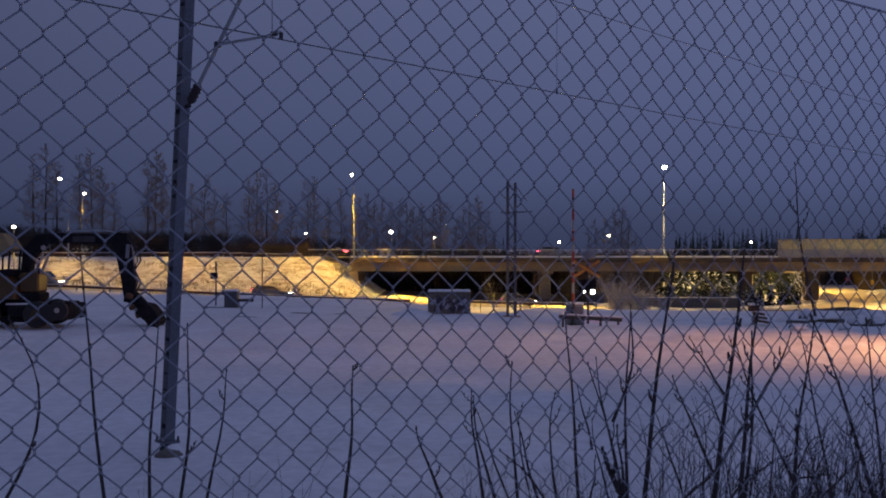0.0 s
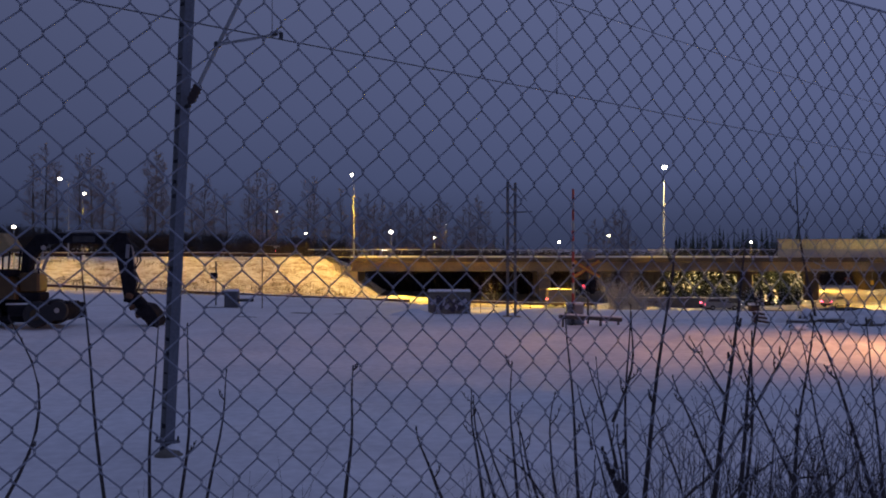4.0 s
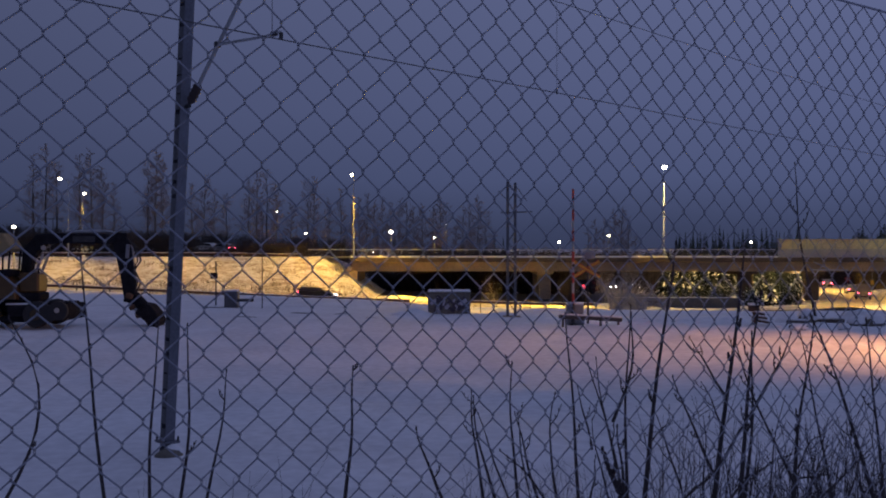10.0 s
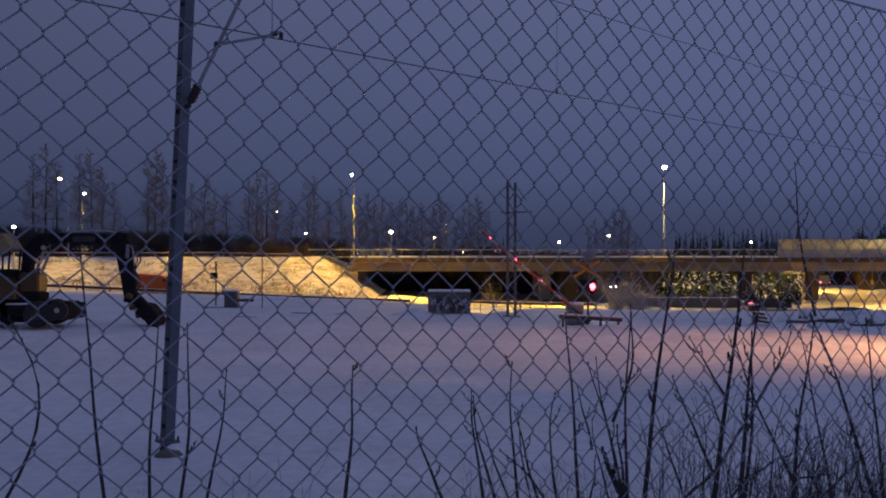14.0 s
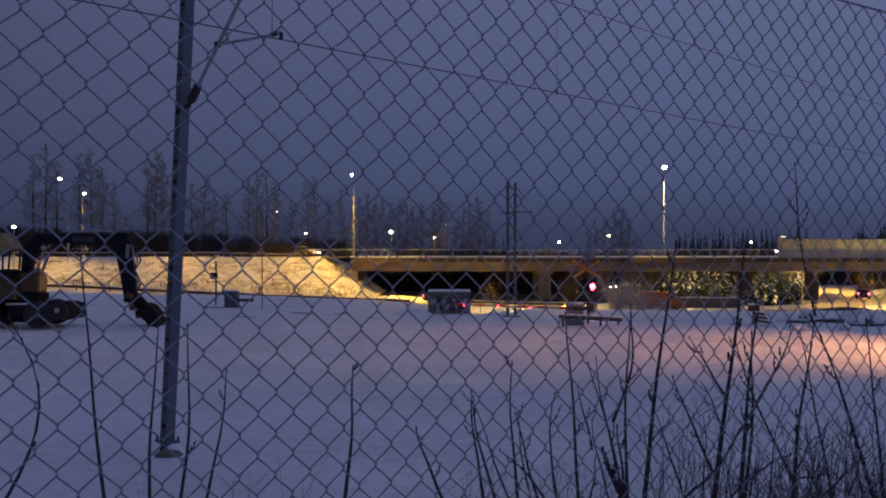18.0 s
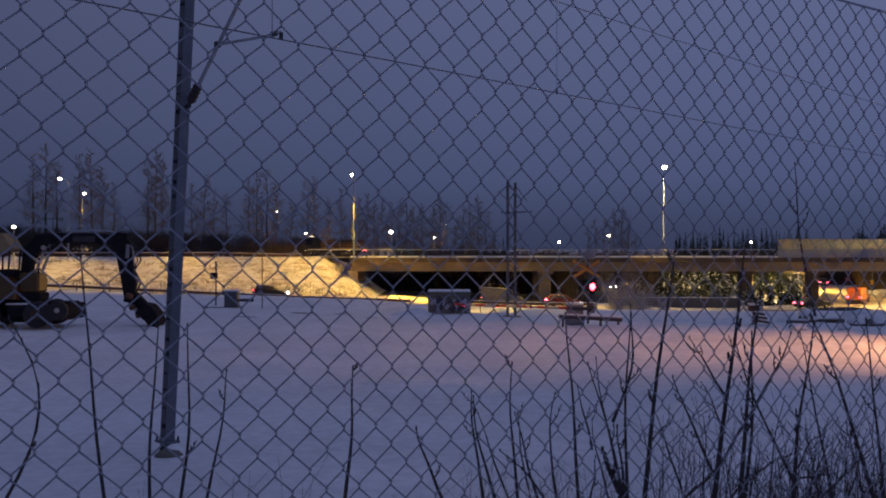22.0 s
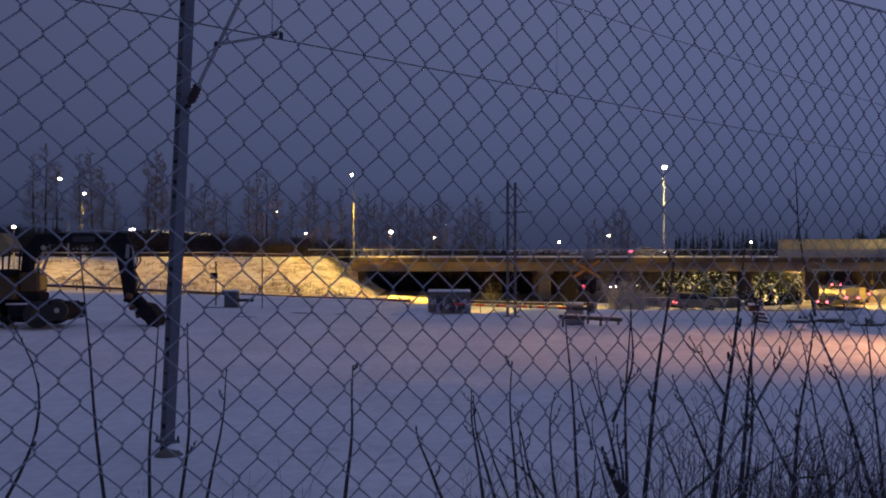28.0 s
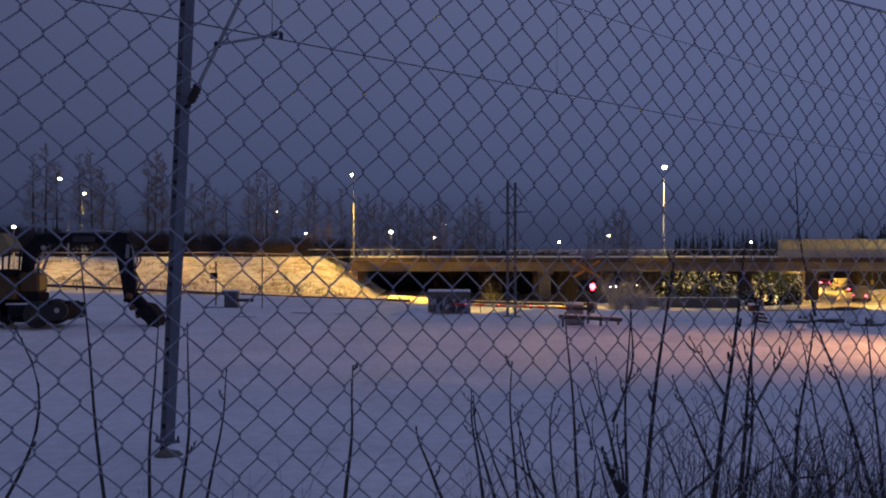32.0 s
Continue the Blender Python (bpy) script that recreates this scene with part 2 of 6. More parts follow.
    def lathe(self, profile, n=16, m=None):
        """(radius, z) points turned round the z axis."""
        vs = [(r * math.cos(2 * math.pi * j / n), r * math.sin(2 * math.pi * j / n), z) for r, z in profile for j in range(n)]
        fs = [(i * n + j, i * n + (j + 1) % n, (i + 1) * n + (j + 1) % n, (i + 1) * n + j) for i in range(len(profile) - 1) for j in range(n)]
        fs += [tuple(range(n))[::-1], tuple((len(profile) - 1) * n + j for j in range(n))]
        return self.add(vs, fs, m)

    def mesh(self, name, mat, smooth=False):
        me = bpy.data.meshes.new(name)
        me.from_pydata(self.v, [], self.f)
        me.materials.append(mat)
        bm = bmesh.new()
        bm.from_mesh(me)
        bmesh.ops.recalc_face_normals(bm, faces=bm.faces)
        bm.to_mesh(me)
        bm.free()
        if smooth:
            me.shade_smooth()
        me.update()
        return me


def part(name, shape, mat, parent=None, label="", smooth=False, at=None):
    me = shape if isinstance(shape, bpy.types.Mesh) else shape.mesh(name, mat, smooth)
    ob = new(name, me)
    if at is not None:
        ob.matrix_basis = at
    if parent is not None:
        ob.parent = parent
    return tagged(ob, label)


def thing(name, m, label, category, group="", kind=""):
    ob = new(name)
    ob.empty_display_size = 0.3
    ob.matrix_basis = m
    return tagged(ob, label, category, group, kind)


def structure(name, shape, mat, label="", category="", smooth=False):
    ob = new(name, shape if isinstance(shape, bpy.types.Mesh) else shape.mesh(name, mat, smooth))
    return tagged(ob, label, category, kind="structure")


# ---- the lie of the land ----
ROAD_X = (-600.0, -70.0, -45.0, -19.0, -2.4, 11.8, 29.5, 600.0)
ROAD_Z = (-0.4, -0.8, -1.66, -2.9, -3.48, -3.92, -3.96, -3.94)
EDGE_U = (-0.9, -0.49, -0.2, -0.05, 0.0, 0.022, 0.05, 0.075, 0.1, 0.25, 0.45, 0.9)
EDGE_Y = (72.0, 70.0, 65.0, 56.5, 53.5, 50.0, 45.5, 47.0, 50.5, 50.0, 48.0, 47.0)
RISE_X = (-400.0, -90.0, -66.0, -45.0, -15.0, 0.0)
RISE_Z = (7.0, 5.0, 3.9, 3.1, 2.1, 2.05)


def ramp(a, b, v):
    t = np.clip((v - a) / (b - a), 0, 1)
    return t * t * (3 - 2 * t)


def dip(x):
    """The road sinks a little before the flyover."""
    return 0.5 * ramp(18, 34, x) * (1 - ramp(46, 60, x))


def ground_z(x, y):
    x, y = np.asarray(x, float), np.asarray(y, float)
    rz = np.interp(x, ROAD_X, ROAD_Z)
    ye = np.interp(x / np.maximum(y, 5.0), EDGE_U, EDGE_Y)
    gap = np.exp(-((x / np.maximum(y, 5.0) - 0.05) / 0.02) ** 2)
    fall = np.clip((y - ye) / (108.5 - 24 * gap - ye), 0, 1)
    z = (rz - 0.15) * np.where(fall > 0, fall ** (0.85 - 0.55 * gap), 0)
    z = np.where(y > 108.5, rz, z)
    # the bank below the fence
    z = z + 1.92 * (1 - ramp(2.2, 9.5, y))
    # the embankment of the flyover, with a cone at its end
    dx = np.maximum(0, x + 17.5) / 8.5
    dy = np.where(y < 128, (128 - y) / 9.3, np.maximum(0, y - 143) / 21.0)
    d = np.clip(np.sqrt(dx * dx + dy * dy), 0, 1)
    top = 2.2 - 0.5 * ramp(-32, -20, x) * (1 - ramp(127, 129.5, y))
    bank = top + (rz - top) * (d * 0.9 + 0.1 * ramp(0, 1, d))
    z = np.where((y > 118.0) & (d < 1), np.maximum(z, bank), z)
    up = np.interp(x, RISE_X, RISE_Z) - 0.08
    blend = ramp(139, 152, y) * (1 - ramp(176, 204, y)) * (1 - ramp(-22, -10, x))
    z = np.where(blend > 0, np.maximum(z, z + (up - z) * blend), z)
    z = np.where(y > 200, z + (0.0 - z) * ramp(200, 420, y), z)
    z = z - dip(x) * ramp(104, 109, y) * (1 - ramp(128, 142, y))
    # drifts
    soft = 0.06 * np.sin(x * 0.31 + 0.8 * np.sin(y * 0.17)) * np.sin(y * 0.27 + 1.3) + 0.025 * np.sin(x * 1.3 + y * 0.4) * np.sin(y * 0.9 - x * 0.3)
    keep = (1 - ramp(104, 108, y)) + 1.6 * ramp(119, 121, y) * (1 - ramp(125, 128, y))
    return z + soft * keep


def grid_mesh(name, xs, ys, zfun, mat):
    gx, gy = np.meshgrid(xs, ys)
    gz = zfun(gx, gy)
    vs = np.stack([gx, gy, gz], -1).reshape(-1, 3)
    n, k = len(xs), len(ys)
    idx = np.arange(n * k).reshape(k, n)
    fs = np.stack([idx[:-1, :-1], idx[:-1, 1:], idx[1:, 1:], idx[1:, :-1]], -1).reshape(-1, 4)
    me = bpy.data.meshes.new(name)
    me.from_pydata(vs.tolist(), [], fs.tolist())
    me.materials.append(mat)
    me.shade_smooth()
    me.update()
    return me


xs = np.concatenate([[-3000, -1500, -800, -450, -300, -220, -160, -130], np.arange(-110, -40, 1.5), np.arange(-40, 40, 0.6), np.arange(40, 110, 1.5),
                     [110, 130, 160, 220, 300, 450, 800, 1500, 3000]])
ys = np.concatenate([[-300, -100, -40, -15, -6, -2], np.arange(0, 14, 0.5), np.arange(14, 60, 0.7), np.arange(60, 150, 0.9), np.arange(150, 220, 4),
                     [230, 260, 300, 350, 420, 520, 700, 1000, 1600, 2400, 3500]])
ground = structure("ground", grid_mesh("ground", xs, ys, ground_z, SNOW), SNOW, "wide snow-covered railway yard falling to a road", "ground")


# trodden snow of the yard, a finer sheet over the ground
def value_noise(x, y, cell, seed):
    tab = np.random.RandomState(seed).rand(64, 64)
    i, j = np.floor(x / cell).astype(int), np.floor(y / cell).astype(int)
    u, v = x / cell - i, y / cell - j
    u, v = u * u * (3 - 2 * u), v * v * (3 - 2 * v)
    a = tab[i % 64, j % 64] * (1 - u) + tab[(i + 1) % 64, j % 64] * u
    b = tab[i % 64, (j + 1) % 64] * (1 - u) + tab[(i + 1) % 64, (j + 1) % 64] * u
    return a * (1 - v) + b * v - 0.5


def trodden(x, y):
    inside = ramp(-17.5, -14, x) * (1 - ramp(23.5, 26, x)) * ramp(17, 21, y) * (1 - ramp(42.5, 45, y))
    rough = 0.3 + 0.7 * ramp(2, 10, x) * ramp(23, 28, y)
    n = 0.16 * value_noise(x, y, 1.7, 1) + 0.12 * value_noise(x, y * 0.8, 0.62, 2) + 0.05 * value_noise(x, y, 0.3, 3)
    return ground_z(x, y) - 0.12 + inside * (0.16 + rough * n)


sheet = structure("ground", grid_mesh("ground", np.arange(-17.5, 26.1, 0.17), np.arange(17, 45.1, 0.17), trodden, SNOW), SNOW, "trodden snow of the railway yard", "ground")
# no snow falls under the flyover; the sheet's dark also stands for its shade
earth = structure("ground", grid_mesh("ground", np.arange(-9, 44.1, 1.0), np.arange(122.5, 147, 0.9), lambda x, y: ground_z(x, y) + 0.07, EARTH), EARTH, "bare dark frozen earth under the flyover", "ground")


# ---- routes: points along which the traffic runs ----
class Route:
    def __init__(self, pts, zero):
        """A smooth line through pts; zero: the point from which way is counted."""
        p = np.array(pts, float)
        t = np.concatenate([[0], np.cumsum(np.linalg.norm(np.diff(p, axis=0), axis=1))])
        s = np.arange(0, t[-1], 1.0)
        q = np.stack([np.interp(s, t, p[:, k]) for k in range(3)], 1)
        for _ in range(5):
            q[2:-2] = (q[:-4] + q[1:-3] + q[2:-2] + q[3:-1] + q[4:]) / 5
        self.q = q
        self.s = np.concatenate([[0], np.cumsum(np.linalg.norm(np.diff(q, axis=0), axis=1))])
        self.s -= self.s[int(np.argmin(np.linalg.norm(q - np.array(zero, float), axis=1)))]

    def at(self, s):
        return np.array([np.interp(s, self.s, self.q[:, k]) for k in range(3)])

    def placed(self, s, lift=0.0):
        a, b, p = self.at(s - 1.2), self.at(s + 1.2), self.at(s)
        d = b - a
        yaw = math.degrees(math.atan2(d[1], d[0]))
        pitch = -math.degrees(math.atan2(d[2], math.hypot(d[0], d[1])))
        return pose(p[0], p[1], p[2] + lift, 0, pitch, yaw)

    def ribbon(self, name, width, mat, lift, s0, s1, step=2.0, thick=0.12):
        sh = Shape()
        ss = np.arange(s0, s1, step)
        for s in ss:
            a, b, p = self.at(s - 1), self.at(s + 1), self.at(s)
            d = (b - a)[:2]
            d /= np.linalg.norm(d)
            nx, ny = -d[1] * width / 2, d[0] * width / 2
            sh.v += [(p[0] + nx, p[1] + ny, p[2] + lift), (p[0] - nx, p[1] - ny, p[2] + lift),
                     (p[0] + nx * 1.06, p[1] + ny * 1.06, p[2] + lift - thick), (p[0] - nx * 1.06, p[1] - ny * 1.06, p[2] + lift - thick)]
        for i in range(len(ss) - 1):
            k = i * 4
            sh.f += [(k, k + 1, k + 5, k + 4), (k + 2, k, k + 4, k + 6), (k + 1, k + 3, k + 7, k + 5)]
        return structure(name, sh, mat)


LOW = [(x, 114.0, float(np.interp(x, ROAD_X, ROAD_Z))) for x in (-590, -300, -150, -70, -45, -32, -19, -2.4, 11.8, 29.5, 40)]
LOW += [(45.8, 114.2, -3.94), (51.1, 116.6, -3.94), (57.4, 126.0, -3.94), (61.2, 133.5, -3.94), (63.6, 140, -3.94), (65.5, 147, -3.94), (67.1, 155, -3.94),
        (68.5, 164, -3.94), (73, 181, -3.94), (83, 225, -3.6), (105, 310, -1.6), (140, 430, 0.0), (230, 700, 0.0)]
LOW_LINE = Route(LOW, (0, 114.0, -3.2))
LOW = [(x, 114.0, float(np.interp(x, ROAD_X, ROAD_Z) - dip(x))) for x in (-590, -300, -150, -70, -45, -32, -19, -2.4, 11.8, 20, 25, 29.5)]
LOW += [(x, y, -3.94 - float(dip(x))) for x, y in ((34, 114.2), (38.5, 114.5), (43, 114.9), (47.5, 115.9), (52, 118.2), (55.8, 121.9), (58.9, 127), (61.2, 132.4), (63.2, 138.2), (65.4, 145), (67.6, 152), (69.6, 160), (71.5, 168), (74.5, 181))]
LOW += [(83, 225, -3.6), (105, 310, -1.6), (140, 430, 0.0), (230, 700, 0.0)]
LOW_ROAD = Route(LOW, (0, 114.0, -3.2))


def low_way(s):
    """Way along the real road for a way counted on the simpler line, at the same bearing from the yard."""
    last = 59.0
    q = LOW_LINE.at(min(s, last))
    ways = np.arange(-300.0, 68.0, 0.25)
    at = np.array([LOW_ROAD.at(w) for w in ways])
    return float(np.interp(q[0] / q[1], at[:, 0] / at[:, 1], ways)) + max(0.0, s - last)


TOP_E = [(-400, 150, 7.0), (-120, 150, 5.3), (-90, 150, 5.0), (-66, 148, 3.9), (-45, 142, 3.1), (-20, 132, 2.15), (0, 131, 2.13), (600, 131, 2.13)]
TOP_W = [(600, 135.2, 2.13), (0, 135.2, 2.13), (-20, 137, 2.15), (-45, 149, 3.1), (-66, 157, 3.9), (-90, 165, 5.0), (-120, 168, 5.3), (-400, 170, 7.0)]
TOP_EAST, TOP_WEST = Route(TOP_E, (0, 131, 2.13)), Route(TOP_W, (0, 135.2, 2.13))
RAMP = Route([(-20, 700, 0.0), (-28, 420, -0.5), (-30, 300, -1.6), (-32, 228, -1.9), (-35, 200, 0.0), (-40, 178, 2.4), (-50, 167, 3.3), (-66, 163, 3.9), (-90, 168, 5.0), (-120, 172, 5.3), (-400, 180, 7.0)], (-48, 167.5, 3.2))
BACK = Route([(150, 420, 0.0), (95, 300, -1.2), (68, 230, -3.5), (52, 190, -3.94), (42, 168, -3.94), (28, 154, -3.94), (14, 150, -3.94)], (42, 168, -3.94))

tagged(LOW_ROAD.ribbon("road", 7.5, SNOW_ROAD, 0.05, -500, 300), "packed snow road curving under the flyover", "road")
tagged(TOP_EAST.ribbon("road", 4.4, ASPHALT, 0.02, -404, -11), "dark approach road on the embankment", "road")
tagged(TOP_WEST.ribbon("road", 4.4, ASPHALT, 0.02, 12, 404), "dark approach road on the embankment", "road")
tagged(RAMP.ribbon("road", 5.0, ASPHALT, 0.02, -300, 200), "dark slip road climbing to the flyover", "road")
tagged(BACK.ribbon("road", 5.5, SNOW_ROAD, 0.06, -200, 18), "packed snow road behind the flyover", "road")

# ---- the flyover ----
X0, X1 = -13.0, 150.0
bridge = thing("flyover_bridge", pose(0, 0, 0), "long brown concrete flyover with snowy steel railings", "bridge")
part("deck", Shape().box(((X0 + X1) / 2, 134, 1.86), (X1 - X0, 12.0, 0.5), bev=0.04), CONCRETE, bridge, "brown concrete deck slab")
part("edge_beam", Shape().box(((X0 + X1) / 2, 127.9, 1.78), (X1 - X0, 0.5, 0.62), bev=0.04), SHADED_CONCRETE, bridge)
part("girder", Shape().box(((X0 + X1) / 2, 129.2, 0.87), (X1 - X0, 1.1, 1.5), bev=0.05), CONCRETE, bridge, "brown concrete main girder")
part("girder", Shape().box(((X0 + X1) / 2, 138.4, 0.87), (X1 - X0, 1.1, 1.5), bev=0.05), CONCRETE, bridge)
part("edge_beam", Shape().box(((X0 + X1) / 2, 140.1, 1.78), (X1 - X0, 0.5, 0.62), bev=0.04), SHADED_CONCRETE, bridge)
part("roadway", Shape().box(((X0 + X1) / 2, 134, 2.12), (X1 - X0, 10.6, 0.03)), ASPHALT, bridge, "dark wet roadway")
part("snow_edge", Shape().box(((X0 + 47) / 2, 127.95, 2.2), (47 - X0, 0.46, 0.26), bev=0.06), SNOW_CAP, bridge, "ridge of snow along the edge")
part("snow_edge", Shape().box(((X0 + X1) / 2, 129.0, 2.2), (X1 - X0, 0.7, 0.16), bev=0.06), SNOW_CAP, bridge, "ridge of snow along the kerb")
part("abutment", Shape().box((-12.8, 134, -1.6), (1.6, 12.0, 3.5), bev=0.05), CONCRETE, bridge, "brown concrete abutment")
# pillars and beams past the first take the concrete with painted shade
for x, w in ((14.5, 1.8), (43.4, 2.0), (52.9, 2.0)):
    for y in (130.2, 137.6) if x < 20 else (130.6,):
        p = part("pillar", Shape().box((x, y, -1.98), (w, 1.0, 4.2), bev=0.12), CONCRETE if x < 20 else SHADED_CONCRETE, bridge)
    part("cross_beam", Shape().box((x, 133.9, -0.08), (w + 0.5, 10.2, 0.44), bev=0.05), CONCRETE if x < 20 else SHADED_CONCRETE, bridge)
part("drain_pipe", Shape().tube([(52.0, 127.4, 1.5), (54.4, 127.5, 0.35), (56.6, 127.5, 0.33)], 0.085), POLE_PAINT, bridge, "pale slanting drain pipe")
part("drain_pipe", Shape().tube([(51.6, 127.4, 0.36), (56.8, 127.4, 0.33)], 0.085), POLE_PAINT, bridge)
part("pavement_snow", Shape().box(((X0 + X1) / 2, 139.2, 2.16), (X1 - X0, 0.9, 0.1), bev=0.03), SNOW_CAP, bridge)
post_me = Shape().box((0, 0, 0.55), (0.07, 0.09, 1.1), bev=0.01).mesh("rail_post", DARK_STEEL)
for y, xa, xb in ((127.85, -19.0, 46.8), (140.15, -19.0, 120.0)):
    for z, h in ((1.08, 0.08), (0.78, 0.05), (0.5, 0.05)) if y < 130 else ((1.06, 0.07),):
        rail = Shape().box(((xa + xb) / 2, y - 0.02, 2.1 + z), (xb - xa, 0.08, h), bev=0.02)
        part("rail", rail, STEEL if z > 1 and y < 130 else DARK_STEEL, bridge, "steel rail dusted with snow")
    if y < 130:
        part("rail_snow", Shape().box(((xa + xb) / 2, y - 0.02, 3.235), (xb - xa, 0.1, 0.05), bev=0.02), SNOW_CAP, bridge)
    for x in np.arange(xa, xb, 2.0 if y < 130 else 4.0):
        part("rail_post", post_me, DARK_STEEL, bridge, at=pose(x, y + 0.06, 2.1))
panel_me = Shape().box((0, 0, 0.7), (1.92, 0.05, 1.38), bev=0.02).mesh("noise_panel", PANEL)
plate_me = Shape().box((0, 0, 0.55), (1.96, 0.12, 1.1), bev=0.02).mesh("parapet_panel", PARAPET)
bar_me = Shape().box((0, 0, 0), (1.9, 0.07, 0.08), bev=0.015).mesh("panel_bar", STEEL)
stud_me = Shape().box((0, 0, 1.3), (0.1, 0.14, 2.6), bev=0.015).mesh("panel_post", STEEL)
for i, x in enumerate(np.arange(48.2, 100, 2.0)):
    part("parapet_panel", plate_me, PARAPET, bridge, at=pose(x, 127.9, 2.12))
    part("noise_panel", panel_me, PANEL, bridge, at=pose(x, 127.9, 3.26))
    part("panel_post", stud_me, STEEL, bridge, at=pose(x - 1.0, 127.82, 2.12))
    part("panel_bar", bar_me, STEEL, bridge, at=pose(x, 127.85, 3.26))
part("panel_cap", Shape().box((74, 127.9, 4.68), (52.4, 0.16, 0.08), bev=0.02), STEEL, bridge)


# ---- street lamps ----
def street_lamp(x, y, base, top, arm, glow_mat, head, power, colour, group, lit_pole=POLE_PAINT, r=0.09, cone=140, aim=None):
    """A tapered pole with an arm and a glowing lantern; arm: metres to the side."""
    lamp = thing("street_lamp", pose(x, y, base), "tall lit street lamp on a steel pole", "street lamp", group)
    h = top - base
    part("pole", Shape().tube([(0, 0, 0), (0, 0, h * 0.5), (0, 0, h)], [r * 1.25, r, r * 0.7], 8), lit_pole, lamp)
    part("arm", Shape().tube([(0, 0, h - 0.3), (arm * 0.4, -0.6, h + 0.1), (arm, -1.7, h + 0.16)], [r * 0.6, r * 0.5, r * 0.45], 6), lit_pole, lamp)
    part("lantern", Shape().box((arm, -1.9, h + 0.28), (head * 0.8, head * 1.0, 0.12), bev=0.05), DARK_STEEL, lamp)
    part("light_panel", Shape().box((arm, -1.9, h + 0.06), (head * 0.5, head * 0.54, head * 0.38), bev=head * 0.12), glow_mat, lamp, "glowing lamp glass")
    if power:
        lamp_light("lamp_light", (x + arm, y - 2.7, top - 0.3), power, colour, 0.3, cone, aim)
    return lamp


def lamp_at(px, py, y, base, arm=0.0, mat=LAMP_GLOW, head=0.7, power=0, colour=WARM, group="street lamps of the flyover", r=0.09, cone=140, aim=None):
    """px, py: the lantern's bearing and height against the eye at depth y, in thousandths."""
    u, v = px / 1000, py / 1000
    return street_lamp(u * y - arm, y, base, 3.3 + v * (y - 1.9) - 0.06, arm - 1.9 * u, mat, head, power, colour, group, r=r, cone=cone, aim=aim)


lamp_at(-422, 77.2, 127.0, 2.1, -1.2, LAMP_GLOW, 0.9, 3500, WARM, cone=112, aim=(-55.0, 117.0, -1.5))
# added lamp, unseen behind the mast, to even out the slope's light
lamp_at(-288.5, 79, 127.0, 2.1, 0.0, LAMP_GLOW, 0.7, 4400, WARM, cone=112, aim=(-37.5, 117.0, -2.0))
lamp_at(-395, 61, 150.0, 3.0, 0.3, LAMP_GLOW, 0.8, 2500, WARM)
lamp_at(-472.5, 24.3, 120.0, 0.2, 0.0, LAMP_GLOW, 0.8, 1500, WARM)
lamp_at(-100.2, 81.5, 126.3, 2.2, -0.25, LAMP_GLOW, 0.85, 15000, WARM, cone=140, aim=(-15.0, 119.0, -2.0))
lamp_at(243.9, 90.2, 141.5, 2.1, 0.1, LAMP_GLOW_BIG, 1.45, 22000, (1.0, 0.66, 0.22))
lamp_at(-183, 41, 210.0, 1.5, 0.3, LAMP_GLOW, 0.9, 2500, WARM)
lamp_at(-151.2, 16.8, 185.0, 1.5, 0.0, LAMP_GLOW, 0.95, 3000, WARM)
lamp_at(-57.2, 18.7, 127.6, 2.1, 0.0, LAMP_GLOW_BIG, 0.95, 26000, SODIUM, "parapet lamps of the flyover", 0.05, 78, (1.0, 110.5, -3.6))
lamp_at(-9.3, 12.4, 190.0, 0.5, 0.0, LAMP_GLOW, 0.9, 2000, WARM)
lamp_at(3.1, 26.7, 230.0, 0.5, 0.0, LAMP_GLOW, 0.95, 300, SODIUM)
lamp_at(128.2, 7.5, 127.6, 2.1, 0.0, LAMP_GLOW, 0.7, 22000, SODIUM, "parapet lamps of the flyover", 0.045, 108, (7.0, 111.0, -3.9))
lamp_at(182.3, 14.9, 127.6, 2.1, 0.0, LAMP_GLOW, 0.6, 3500, SODIUM, "parapet lamps of the flyover", 0.045, 96, (37.0, 120.5, -4.0))
lamp_at(339, 7.5, 190.0, -2.0, 0.0, LAMP_GLOW, 0.9, 4000, WARM)
# low lamps added to light the road beyond the flyover, unseen behind the deck
for x, y, p in ((61.0, 158.0, 24000), (75.0, 139.0, 40000)):
    street_lamp(x, y, -3.94, 2.2, 0.0, LAMP_GLOW, 0.5, p, SODIUM, "low street lamps", r=0.06, cone=165)
# added light under the deck, its source unknown and its post out of view
lamp_light("lamp_light", (71.0, 131.0, -0.2), 12000, SODIUM, 0.2, 140, (58.0, 126.0, -7.0), 0.6)
street_lamp(71.0, 133.7, -3.94, 0.1, 0.0, LAMP_GLOW, 0.4, 0, SODIUM, "low street lamps", r=0.05)
# small lamp on a pale post beside the pillar, its lantern up under the deck
street_lamp(52.0, 133.0, -4.4, 0.45, 0.0, LAMP_GLOW, 0.3, 0, SODIUM, "low street lamps", STEEL, r=0.04)
lamp_light("lamp_light", (50.2, 130.6, -0.2), 6500, (1.0, 0.73, 0.33), 0.15, 172, (44.0, 143.0, -4.5), 0.3)
# lamp added to light the bend, unseen beyond the side of the view
street_lamp(62.0, 111.0, -3.94, 8.0, -1.0, LAMP_GLOW, 0.6, 0, SODIUM, "low street lamps")
lamp_light("lamp_light", (60.8, 108.4, 7.6), 21000, SODIUM, 0.3, 44, (54.5, 117.5, -5.0), 0.5)
